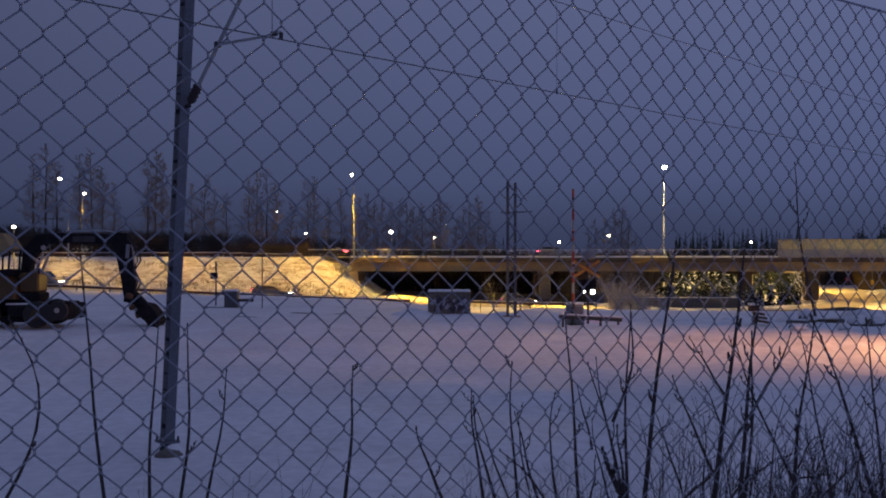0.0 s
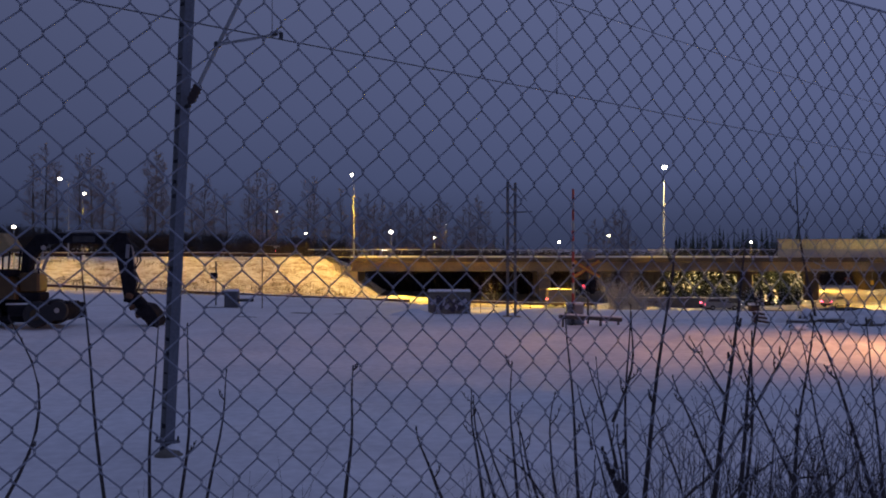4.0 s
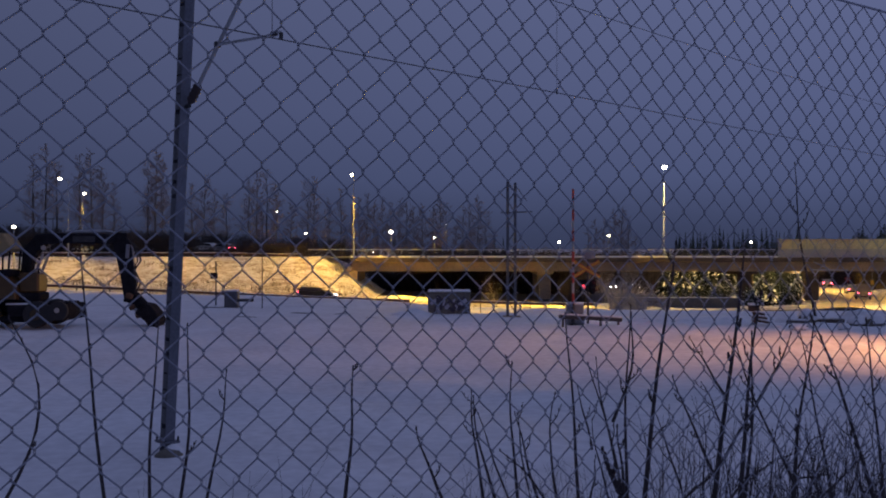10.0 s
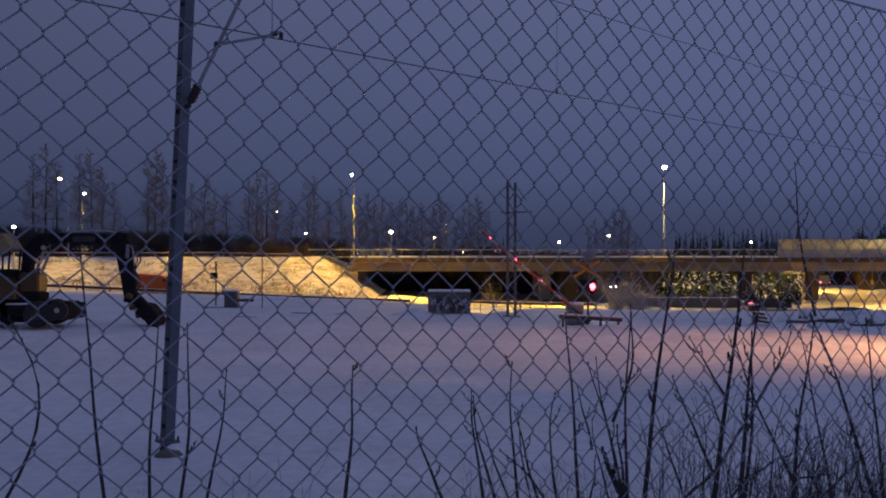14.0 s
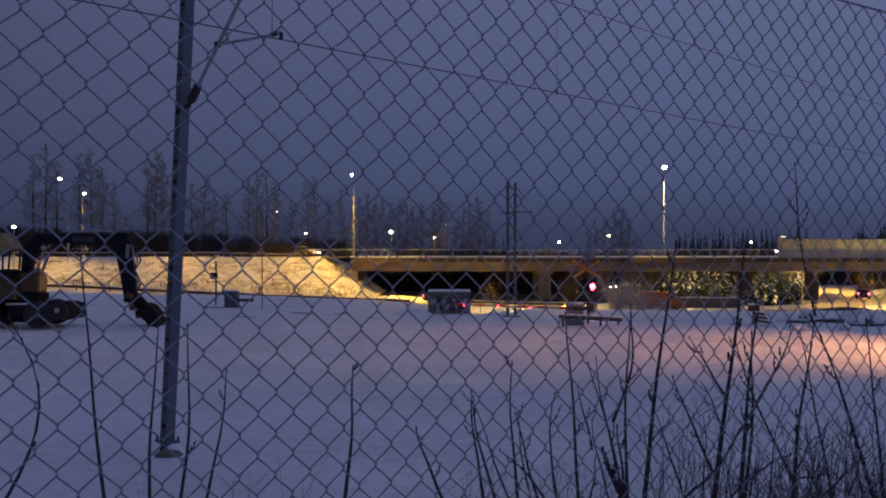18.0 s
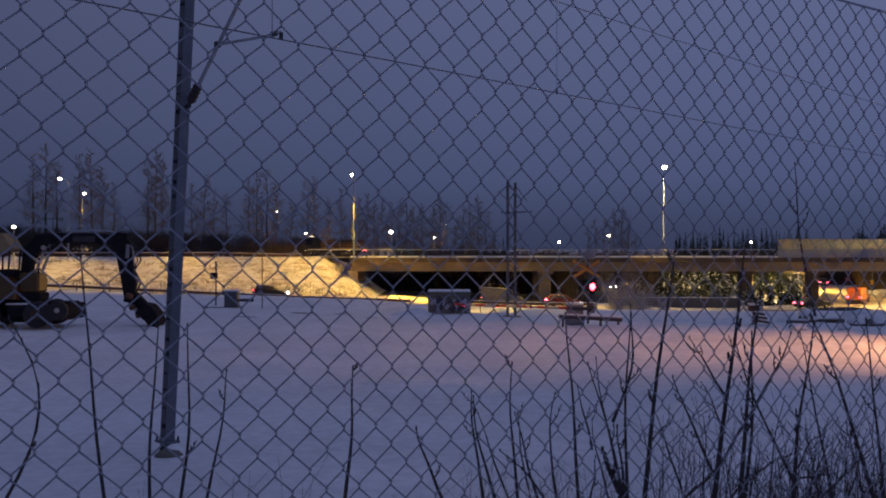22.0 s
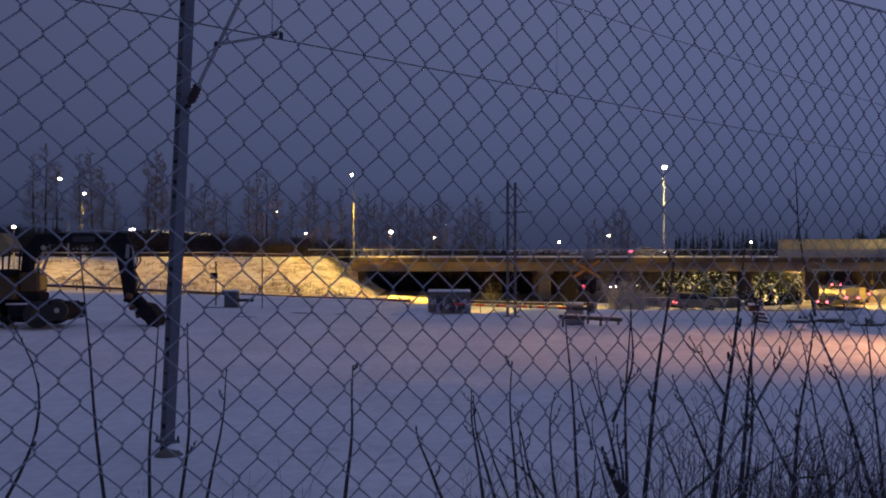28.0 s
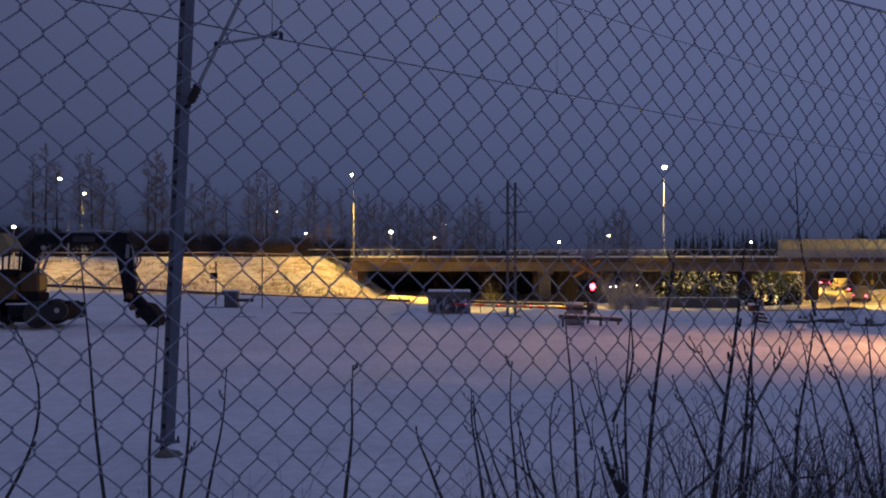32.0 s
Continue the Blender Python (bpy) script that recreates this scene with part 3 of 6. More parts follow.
# lamp added on the deck to brighten the frosted panels, unseen behind them
street_lamp(68.6, 138.6, 2.1, 4.3, 0.0, LAMP_GLOW, 0.4, 26000, (1.0, 0.76, 0.40), "low street lamps", r=0.05, cone=150, aim=(56.0, 128.0, 2.6))
# the yard lamp out at the side, its light falls on the field
yard = thing("yard_floodlight", pose(22.8, 27.0, 0.0), "low orange floodlight beside the tracks", "floodlight")
part("post", Shape().tube([(0, 0, 0), (0, 0, 4.4)], 0.06, 8), STEEL, yard)
part("housing", Shape().box((0, 0, 4.5), (0.3, 0.4, 0.32), bev=0.04), DARK_STEEL, yard)
part("light_panel", Shape().box((-0.17, 0, 4.5), (0.04, 0.34, 0.26), bev=0.01), LAMP_GLOW, yard, "glowing orange glass")
lamp_light("flood_light", (22.4, 27.0, 4.5), 11200, (1.0, 0.40, 0.12), 0.15, 76, (15.4, 28.6, 0.0), 1.0)


# ---- the chain-link fence ----
FA, FB, FC = Vector((0.027186, 0.015503, -0.000808)), Vector((-0.000316, -0.000871, -0.034988)), Vector((-0.3864, 1.4984, 3.6892))
fence = thing("chain_link_fence", pose(0, 0, 0), "dark grey chain-link wire mesh fence", "fence")
F_N = FA.cross(FB).normalized()
J0, J1 = -8, 50


def link_wire(odd):
    pts = []
    for j in range(J0, J1 + 1):
        i = 0 if (j + odd) % 2 == 0 else 1
        for k in (-0.075, 0.075):
            pts.append(FC + FB * (j + k) + FA * (i * 1.09 - 0.045) + F_N * (0.002 if (i > 0) == (k > 0) else -0.002))
    return Shape().tube(pts, 0.00152, 5).mesh("wire", WIRE, True)


wire_me = (link_wire(0), link_wire(1))
for n in range(-70, 120):
    part("wire", wire_me[n % 2], WIRE, fence, at=Matrix.Translation(FA * n))
part("tension_wire", Shape().tube([FC + FB * J0 + FA * i + F_N * 0.004 * (-1) ** (i // 10) for i in range(-70, 121, 10)], 0.0028, 6), WIRE, fence, "top tension wire")
part("tension_wire", Shape().tube([FC + FB * (J1 - 1) + FA * i for i in range(-70, 121, 10)], 0.0025, 6), WIRE, fence)


# ---- overhead line of the railway ----
T_DIR = Vector((0.712, 0.702, 0.0))
mast = thing("catenary_mast", pose(-4.44, 14.6, 0.0, 0, 2.6, 0), "grey steel railway catenary mast with a cantilever arm", "railway mast")
turn = 44.6
web = Shape().box((0, 0, 4.2), (0.012, 0.15, 8.4), rz=turn)
part("web", web, MAST, mast)
for s in (-1, 1):
    part("flange", Shape().box((-s * 0.08 * math.sin(radians(turn)), s * 0.08 * math.cos(radians(turn)), 4.2), (0.168, 0.014, 8.4), rz=turn, bev=0.004), MAST, mast)
part("foundation", Shape().lathe([(0.32, -0.45), (0.34, -0.12), (0.3, 0.0), (0.19, 0.13), (0.1, 0.2)], 14, pose(0.13, -0.24, -0.05, 0, 10, 0)), DARK_CONCRETE, mast, "snow-dusted concrete foundation")
part("foundation_snow", Shape().lathe([(0.16, 0.1), (0.17, 0.13), (0.12, 0.2), (0.05, 0.24)], 12, pose(0.15, -0.16, -0.04)), SNOW_CAP, mast)
part("base_plate", Shape().box((0, 0, 0.21), (0.3, 0.3, 0.03), rz=turn, bev=0.006), MAST, mast)
bolt_me = Shape().tube([(0, 0, 0), (0, 0, 0.09)], 0.018, 6).mesh("bolt", DARK_STEEL)
for i in range(4):
    a = radians(turn + 45 + 90 * i)
    part("bolt", bolt_me, DARK_STEEL, mast, at=pose(0.17 * math.cos(a), 0.17 * math.sin(a), 0.21))
# batten plates across the open side
batten_me = [Shape().box((0, 0, 0), (0.012, 0.15, h), rz=turn, bev=0.004).mesh("batten_plate", MAST_SIDE) for h in (0.17, 0.24, 0.275)]
for i in range(29):
    part("batten_plate", batten_me[(i * 7 + i // 3) % 3], MAST_SIDE, mast, at=pose(-0.057, -0.056, 0.34 + i * 0.28))
inv_mast = mast.matrix_basis.inverted()


def on_mast(x, y, z):
    return inv_mast @ Vector((x, y, z))


def along(p, q, t):
    return tuple(a + (b - a) * t for a, b in zip(p, q))


W0 = Vector((-2.30, 12.52, 6.2))


def out(s, z):
    """A point s metres out from the mast over the track, at height z."""
    return (-4.166 + 0.702 * s, 14.6 - 0.712 * s, z)


a0, a1 = out(0.19, 5.62), out(2.4, 7.66)
lo = along(a0, a1, 0.12)
part("insulator", Shape().lathe([(0.03, 0)] + [(r, 0.05 + 0.04 * i) for i in range(8) for r in ((0.082,) if i % 2 else (0.06,))] + [(0.03, 0.4)], 12,
                                Matrix.Translation(on_mast(*a0)) @ (on_mast(*a1) - on_mast(*a0)).to_track_quat("Z", "Y").to_matrix().to_4x4()), PORCELAIN, mast, "dark brown ribbed insulator", True)
part("bracket", Shape().box(on_mast(*out(0.12, 5.58)), (0.16, 0.05, 0.06), rz=-45, bev=0.01), DARK_STEEL, mast)
part("cantilever_tube", Shape().tube([on_mast(*lo), on_mast(*along(a0, a1, 1.15))], 0.03, 8), STEEL, mast)
j = out(1.03, 6.42)
part("steady_arm", Shape().tube([on_mast(*j), on_mast(*out(2.3, 6.33)), on_mast(*out(2.72, 6.33))], [0.024, 0.02, 0.016], 8), STEEL, mast)
part("clamp", Shape().box(on_mast(*j), (0.09, 0.09, 0.09), rz=-45, bev=0.015), DARK_STEEL, mast)
part("clamp", Shape().box(on_mast(*out(2.55, 6.33)), (0.14, 0.05, 0.07), rz=-45, bev=0.01), DARK_STEEL, mast)
part("clamp", Shape().box(on_mast(*out(2.72, 6.27)), (0.05, 0.05, 0.1), rz=-45, bev=0.01), DARK_STEEL, mast)
part("drop_wire", Shape().tube([on_mast(*out(2.5, 6.3)), on_mast(*out(2.5, 7.6))], 0.005, 5), CABLE, mast)

line = thing("overhead_line", pose(0, 0, 0), "thin dark railway contact wire with its messenger wire", "overhead wire")
part("contact_wire", Shape().tube([W0 + T_DIR * s for s in range(-60, 121, 6)], 0.0085, 6), CABLE, line)


def sag(s):
    u = ((s + 0.0) % 60.0) / 60.0 if s >= 0 else ((s % 60.0) / 60.0)
    return 1.78 - 0.9 * u * (1 - u)


part("messenger_wire", Shape().tube([W0 + T_DIR * s + Vector((0, 0, sag(s))) for s in np.arange(-60, 121, 3.0)], 0.0075, 6), CABLE, line)
for s in (-30.0, -12.0, 6.2, 24.5, 36.0, 48.0):
    part("dropper", Shape().tube([W0 + T_DIR * s, W0 + T_DIR * s + Vector((0, 0, sag(s)))], 0.0035, 5), CABLE, line)
    part("dropper_clamp", Shape().box(W0 + T_DIR * s + Vector((0, 0, 0.02)), (0.03, 0.03, 0.09), bev=0.006), DARK_STEEL, line)

# ---- lattice mast with two legs ----
lat = thing("lattice_mast", pose(3.3, 43.8, 0.0), "dark lattice steel mast with a cross arm", "railway mast")
for s in (-0.18, 0.18):
    part("leg", Shape().box((s, 0, 3.25), (0.125, 0.12, 6.5), bev=0.01), MAST_SIDE, lat)
brace = Shape()
for i in range(13):
    z = 0.3 + i * 0.48
    brace.tube([(-0.17, 0.05, z), (0.17, 0.05, z + 0.48)] if i % 2 else [(0.17, 0.05, z), (-0.17, 0.05, z + 0.48)], 0.024, 5)
    part("brace", brace, MAST_SIDE, lat)
    brace = Shape()
part("cross_arm", Shape().tube([(-0.5, 0, 5.05), (1.0, 0, 5.1)], 0.03, 6), DARK_STEEL, lat)
part("arm_brace", Shape().tube([(-0.65, 0, 6.1), (-0.24, 0, 5.7)], 0.02, 6), DARK_STEEL, lat)
part("arm_brace", Shape().tube([(0.24, 0, 6.3), (0.75, 0, 5.6)], 0.02, 6), DARK_STEEL, lat)
part("foundation", Shape().box((0, 0, 0.02), (0.9, 0.5, 0.12), bev=0.04), CONCRETE, lat)


# ---- level crossing: signal and barrier ----
sig = thing("crossing_signal", pose(6.32, 39.6, 0.0), "level crossing signal with red lamps and a crossed sign", "signal")
part("post", Shape().tube([(0, 0, 0), (0, 0, 3.1)], 0.05, 8), DARK_STEEL, sig)
part("lamp_board", Shape().box((-0.02, 0.02, 1.72), (0.72, 0.04, 0.5), bev=0.03), BLACK_PAINT, sig, "black signal board")
for ry in (32, -32):
    arm = part("cross_board", Shape().box((-0.08, -0.03 - 0.03 * (ry > 0), 2.42), (1.35, 0.02, 0.14), ry=ry, bev=0.004), SIGN_YELLOW, sig, "yellow sign board with a red edge")
    for s in (-1, 1):
        part("red_edge", Shape().box((-0.08 + s * 0.055 * math.sin(radians(ry)), -0.044 - 0.03 * (ry > 0), 2.42 + s * 0.055 * math.cos(radians(ry))), (1.33, 0.006, 0.026), ry=ry), RED_PAINT, arm)
hood = Shape()
for k in range(9):
    a = math.pi * k / 8
    hood.v += [(0.15 * math.cos(a), -0.02, 0.15 * math.sin(a)), (0.15 * math.cos(a), -0.2, 0.15 * math.sin(a)), (0.165 * math.cos(a), -0.02, 0.165 * math.sin(a)), (0.165 * math.cos(a), -0.2, 0.165 * math.sin(a))]
for k in range(8):
    b = k * 4
    hood.f += [(b, b + 1, b + 5, b + 4), (b + 2, b + 6, b + 7, b + 3), (b + 1, b + 3, b + 7, b + 5)]
hood_me = hood.mesh("hood", BLACK_PAINT)


def drum(r, h, mat, smooth=True):
    """A drum that turns about an upright axis: a ball whose one side glows, the rest is black."""
    n, rings = 24, 9
    sh = Shape()
    for q in range(rings):
        e = math.pi * (q / (rings - 1) - 0.5) * 0.96
        sh.v += [(r * math.cos(e) * math.cos(2 * math.pi * k / n), r * math.cos(e) * math.sin(2 * math.pi * k / n), h * math.sin(e)) for k in range(n)]
    for q in range(rings - 1):
        sh.f += [(q * n + k, q * n + (k + 1) % n, (q + 1) * n + (k + 1) % n, (q + 1) * n + k) for k in range(n)]
    sh.f += [tuple(range(n)), tuple(range((rings - 1) * n, rings * n))]
    me = sh.mesh("drum", BLACK_PAINT)
    me.materials.append(mat)
    for poly in me.polygons:
        c = poly.center
        if c.y < -0.72 * math.hypot(c.x, c.y) and abs(c.z) < h * 0.95:
            poly.material_index = 1
    return me


beacons = []
for dx, z, r, mat in ((0.175, 1.66, 0.17, RED_GLOW), (-0.2, 1.66, 0.10, RED_GLOW_DIM), (0.175, 1.44, 0.125, WHITE_GLOW), (-0.16, 1.44, 0.05, WHITE_GLOW)):
    part("hood", hood_me, BLACK_PAINT, sig, at=pose(dx, 0, z))
    lens = part("flasher_drum", drum(r, r * 0.92, mat), mat, sig, "glowing signal lamp", at=pose(dx, -0.06, z))
    beacons.append((lens, dx, z))
part("bell", Shape().lathe([(0.12, 0), (0.24, 0.05), (0.25, 0.3), (0.1, 0.38)], 12, pose(0.08, -0.02, 2.86)), PLASTIC_GREY, sig, "grey warning bell")

bar = thing("barrier_gate", pose(5.62, 39.5, 0.0), "level crossing barrier with a red and white arm", "barrier")
part("drive_box", Shape().box((0.12, 0.1, 0.45), (0.72, 0.5, 0.9), bev=0.05), PLASTIC_GREY, bar, "grey drive cabinet")
part("snow_cap", Shape().box((0.12, 0.1, 0.93), (0.74, 0.52, 0.1), bev=0.04), SNOW_CAP, bar)
part("post", Shape().box((0.0, 0.0, 0.5), (0.14, 0.14, 1.1), bev=0.01), DARK_STEEL, bar)
ARM_PIVOT = (0.0, -0.26, 0.74)
arm_hub = part("arm", Shape().tube([(0, 0, -0.75), (0, 0, 0.2)], 0.075, 8), DARK_STEEL, bar, "red and white barrier arm with lamps", at=pose(*ARM_PIVOT))
for k in range(11):
    z0 = 0.2 + k * 0.45
    part("arm_band", Shape().tube([(0, 0, z0), (0, 0, z0 + 0.45)], [0.062 - k * 0.0012, 0.062 - (k + 1) * 0.0012], 8), RED_PAINT if k % 2 == 0 else WHITE_PAINT, arm_hub)
arm_lamps = []
for z in (1.85, 3.25, 4.7):
    lens = part("arm_lamp", drum(0.06, 0.06, ARM_GLOW), ARM_GLOW, arm_hub, "small red lamp", at=pose(0, -0.1, z))
    arm_lamps.append((lens, z))
part("counterweight", Shape().box((0, 0.02, -0.8), (0.34, 0.12, 0.28), bev=0.03), DARK_STEEL, arm_hub)

bench = thing("guard_rail_stub", pose(6.25, 38.6, 0.0, 0, 3.0, 0), "short snowy steel guard rail on posts", "guard rail")
part("beam", Shape().box((0, 0, 0.36), (2.7, 0.09, 0.17), bev=0.02), DARK_STEEL, bench)
part("snow_cap", Shape().box((0, 0, 0.47), (2.7, 0.11, 0.06), bev=0.02), SNOW_CAP, bench)
for x in (-1.15, -0.3, 0.45, 1.2):
    part("leg", Shape().box((x, 0.06, 0.14), (0.09, 0.09, 0.45), bev=0.01), DARK_STEEL, bench)


# ---- concrete hut with graffiti ----
def gz(x, y):
    return float(ground_z(x, y))


hutx, huty = 0.31, 45.6
hut = thing("relay_box", pose(hutx, huty, 0.05), "grey concrete relay box with graffiti and a snow cap", "relay box")
part("body", Shape().box((0, 0.5, 0.5), (2.12, 1.1, 1.15), bev=0.05), DARK_CONCRETE, hut)
part("roof", Shape().box((0, 0.5, 1.05), (2.2, 1.2, 0.08), bev=0.03), DARK_CONCRETE, hut)
part("snow_cap", Shape().box((0, 0.5, 1.13), (2.16, 1.16, 0.1), bev=0.05), SNOW_CAP, hut)
rng = random.Random(5)
for k in range(22):
    x = -0.72 + (k % 11) * 0.155
    a = part("graffiti_letter", Shape().box((x, -0.056 - 0.002 * (k % 2), (0.62 if k < 11 else 0.3) + rng.uniform(-0.1, 0.1)), (rng.uniform(0.07, 0.2), 0.006, rng.uniform(0.25, 0.6)), ry=rng.uniform(-60, 60), bev=0.002), GRAFFITI if k % 3 else GRAFFITI_PALE, hut)


# ---- wheeled excavator ----
DUSTY_YELLOW = material("dusty_yellow", (0.26, 0.20, 0.10), 0.7, vary=0.35, scale=2.0, fine=22.0, bump=0.1)
exc = thing("wheeled_excavator", pose(-17.45, 38.9, 0.0), "yellow and black wheeled excavator, arm lowered, parked in snow", "excavator")
part("chassis", Shape().box((0.0, 0.1, 0.85), (3.3, 1.2, 0.42), bev=0.06), BLACK_PAINT, exc)
part("blade", Shape().prism([(1.3, 0.35), (1.62, 0.3), (1.72, 0.55), (1.6, 0.98), (1.4, 0.98)], -1.2, 1.2, 0.03), BLACK_PAINT, exc, "black dozer blade")
rail_wheel = part("rail_wheel", Shape().tube([(1.5, -1.34, 0.74), (1.5, -1.16, 0.74)], 0.4, 18), RUBBER, exc, "black guide wheel with a snowy hub")
part("hub", Shape().lathe([(0.02, -0.03), (0.1, 0.0), (0.11, 0.04)], 10, pose(1.5, -1.36, 0.76, 90, 0, 0)), WHITE_PAINT, rail_wheel)
part("rail_wheel", Shape().tube([(1.08, -1.3, 0.62), (1.08, -1.1, 0.62)], 0.36, 18), RUBBER, exc)
part("blade_arm", Shape().tube([(0.8, -0.5, 0.75), (1.45, -0.5, 0.6)], 0.1, 8), BLACK_PAINT, exc)
tyre_me = Shape().lathe([(0.3, -0.2), (0.5, -0.22), (0.555, -0.14), (0.565, 0), (0.555, 0.14), (0.5, 0.22), (0.3, 0.2)], 20, pose(0, 0, 0, 90, 0, 0)).mesh("wheel", RUBBER)
rim_me = Shape().lathe([(0.08, -0.24), (0.16, -0.235), (0.3, -0.17), (0.3, 0.1), (0.1, 0.12)], 16, pose(0, 0, 0, 90, 0, 0)).mesh("rim", YELLOW)
for x in (-1.6, 0.5):
    for y in (-0.95, 0.95):
        w = part("wheel", tyre_me, RUBBER, exc, at=pose(x, y, 0.565, 0, 0, 180 if y < 0 else 0))
        part("rim", rim_me, YELLOW, w, "pale snow-dusted rim")
part("step_box", Shape().box((-0.2, -0.85, 0.7), (1.0, 0.5, 0.5), bev=0.05), BLACK_PAINT, exc)
part("turntable", Shape().tube([(-0.7, 0, 1.05), (-0.7, 0, 1.2)], 0.62, 16), BLACK_PAINT, exc)
part("upper_body", Shape().prism([(-2.6, 1.2), (-0.3, 1.2), (-0.3, 1.7), (-0.7, 2.2), (-2.4, 2.4), (-2.65, 1.9)], -1.2, 1.2, 0.06), YELLOW, exc, "yellow engine housing")
part("front_panel", Shape().box((0.08, -0.4, 1.88), (0.85, 0.9, 0.84), bev=0.08), YELLOW, exc)
part("front_skirt", Shape().box((0.1, -0.4, 1.29), (0.95, 0.95, 0.36), bev=0.05), BLACK_PAINT, exc)
part("step", Shape().box((0.62, -0.75, 1.02), (0.3, 0.35, 0.08), bev=0.02), STEEL, exc, "snowy step plate")
part("step_snow", Shape().box((-0.15, -0.82, 1.0), (1.3, 0.5, 0.07), bev=0.03), SNOW_CAP, exc)
part("guard_frame", Shape().tube([(0.45, -0.72, 2.25), (0.48, -0.72, 2.9), (0.3, -0.72, 3.05), (0.1, -0.72, 2.95), (0.02, -0.72, 2.3)], 0.04, 6), BLACK_PAINT, exc)
cab = part("cab", Shape().prism([(-2.0, 3.15), (-0.75, 3.15), (-0.42, 3.3), (-0.85, 3.95), (-2.0, 4.0)], -1.2, -0.15, 0.05), DUSTY_YELLOW, exc, "dusty raised cab roof")
for x0_, x1_ in ((-0.62, -0.55), (-1.32, -1.3), (-1.95, -1.95)):
    for y in (-1.15, -0.2):
        part("cab_pillar", Shape().tube([(x0_, y, 2.3), (x1_, y, 3.2)], 0.045, 6), BLACK_PAINT, cab)
part("cab_base", Shape().box((-1.3, -0.68, 2.3), (1.5, 1.0, 0.3), bev=0.05), BLACK_PAINT, cab)
part("seat_back", Shape().box((-1.62, -0.68, 2.75), (0.16, 0.5, 0.7), ry=-8, bev=0.06), BLACK_PAINT, cab)
part("beacon", Shape().lathe([(0.07, 0), (0.07, 0.1), (0.03, 0.14)], 10, pose(-1.5, -0.7, 3.98)), SIGN_YELLOW, cab)
boom = part("boom", Shape().prism([(-0.65, 1.75), (-0.3, 1.75), (-0.05, 2.95), (0.45, 3.52), (1.3, 3.58), (3.15, 3.52), (3.6, 3.62), (3.7, 3.78), (3.3, 3.92), (1.2, 3.98), (0.1, 3.92), (-0.45, 3.3)], -0.2, 0.2, 0.03), BLACK_PAINT, exc, "black two-piece boom")
part("boom_cylinder", Shape().tube([(-0.1, -0.3, 1.7), (0.45, -0.3, 3.1)], [0.075, 0.055], 8), STEEL, boom)
part("boom_cylinder", Shape().tube([(-0.1, 0.3, 1.7), (0.45, 0.3, 3.1)], [0.075, 0.055], 8), STEEL, boom)
part("work_light", Shape().lathe([(0.02, -0.03), (0.1, 0.0), (0.11, 0.05)], 10, pose(0.48, -0.28, 3.35, 90, 0, 0)), WHITE_PAINT, boom, "round pale work lamp")
part("stick_cylinder", Shape().tube([(1.3, 0, 4.02), (3.1, 0, 4.05), (3.75, 0, 3.9)], [0.09, 0.08, 0.05], 8), STEEL, boom)
part("name_plate", Shape().box((2.15, -0.215, 3.72), (0.95, 0.012, 0.26), bev=0.004), DARK_STEEL, boom, "worn grey plate on the boom")
stick = part("stick", Shape().prism([(3.25, 3.75), (3.4, 4.02), (3.95, 3.98), (4.15, 3.3), (4.28, 2.2), (4.3, 1.3), (3.85, 1.15), (3.7, 2.0), (3.48, 3.1)], -0.16, 0.16, 0.03), BLACK_PAINT, exc, "black dipper arm with hoses")
part("bucket_cylinder", Shape().tube([(4.1, 0, 3.5), (4.2, 0, 2.4), (4.22, 0, 1.6)], [0.08, 0.075, 0.045], 8), STEEL, stick)
for y, o in ((-0.14, 0.0), (0.1, 0.05), (-0.02, 0.1)):
    part("hose", Shape().tube([(3.95, y, 3.8 - o), (4.32 + o, y, 3.3), (4.42 + o, y, 2.8), (4.22, y, 2.4), (4.42 + o, y, 1.9), (4.3, y, 1.4)], 0.03, 6), RUBBER, stick)
part("hose_snow", Shape().box((4.0, -0.17, 3.2), (0.16, 0.03, 0.6), ry=4, bev=0.012), PLASTIC_GREY, stick, "pale worn patch")
tool = part("tilt_rotator", Shape().box((4.38, 0, 1.02), (0.8, 0.5, 0.55), ry=46, bev=0.1), BLACK_PAINT, exc, "dark tilt rotator")
for k, (x, z, w) in enumerate(((4.12, 1.3, 0.3), (4.72, 0.98, 0.34), (4.5, 0.5, 0.28), (4.95, 0.55, 0.36), (4.25, 0.82, 0.26))):
    part("coupling", Shape().box((x, -0.3, z), (w, 0.22, w * 0.8), ry=20 + 31 * k, bev=0.05), BLACK_PAINT if k % 2 else RUST, tool)
part("link", Shape().box((3.95, 0, 1.28), (0.2, 0.36, 0.5), ry=12, bev=0.04), BLACK_PAINT, tool)
part("rotor", Shape().tube([(4.35, 0, 1.0), (4.55, 0, 0.72)], 0.2, 12), RUST, tool)
part("cylinder", Shape().tube([(4.1, -0.25, 0.95), (4.5, -0.25, 0.62)], 0.07, 8), STEEL, tool)
part("bucket", Shape().prism([(4.4, 0.62), (4.75, 1.0), (5.05, 0.92), (5.32, 0.6), (5.46, 0.22), (5.34, 0.0), (5.0, 0.0), (4.92, 0.16), (4.72, 0.34)], -0.5, 0.5, 0.03), BLACK_PAINT, exc, "dark rusty bucket dusted with snow")
part("tooth", Shape().prism([(5.0, 0.1), (5.2, 0.12), (5.06, -0.04)], -0.45, 0.45), DARK_STEEL, exc)
part("track_box", Shape().box((-2.2, 0.1, 0.75), (1.0, 1.9, 0.75), bev=0.08), BLACK_PAINT, exc)
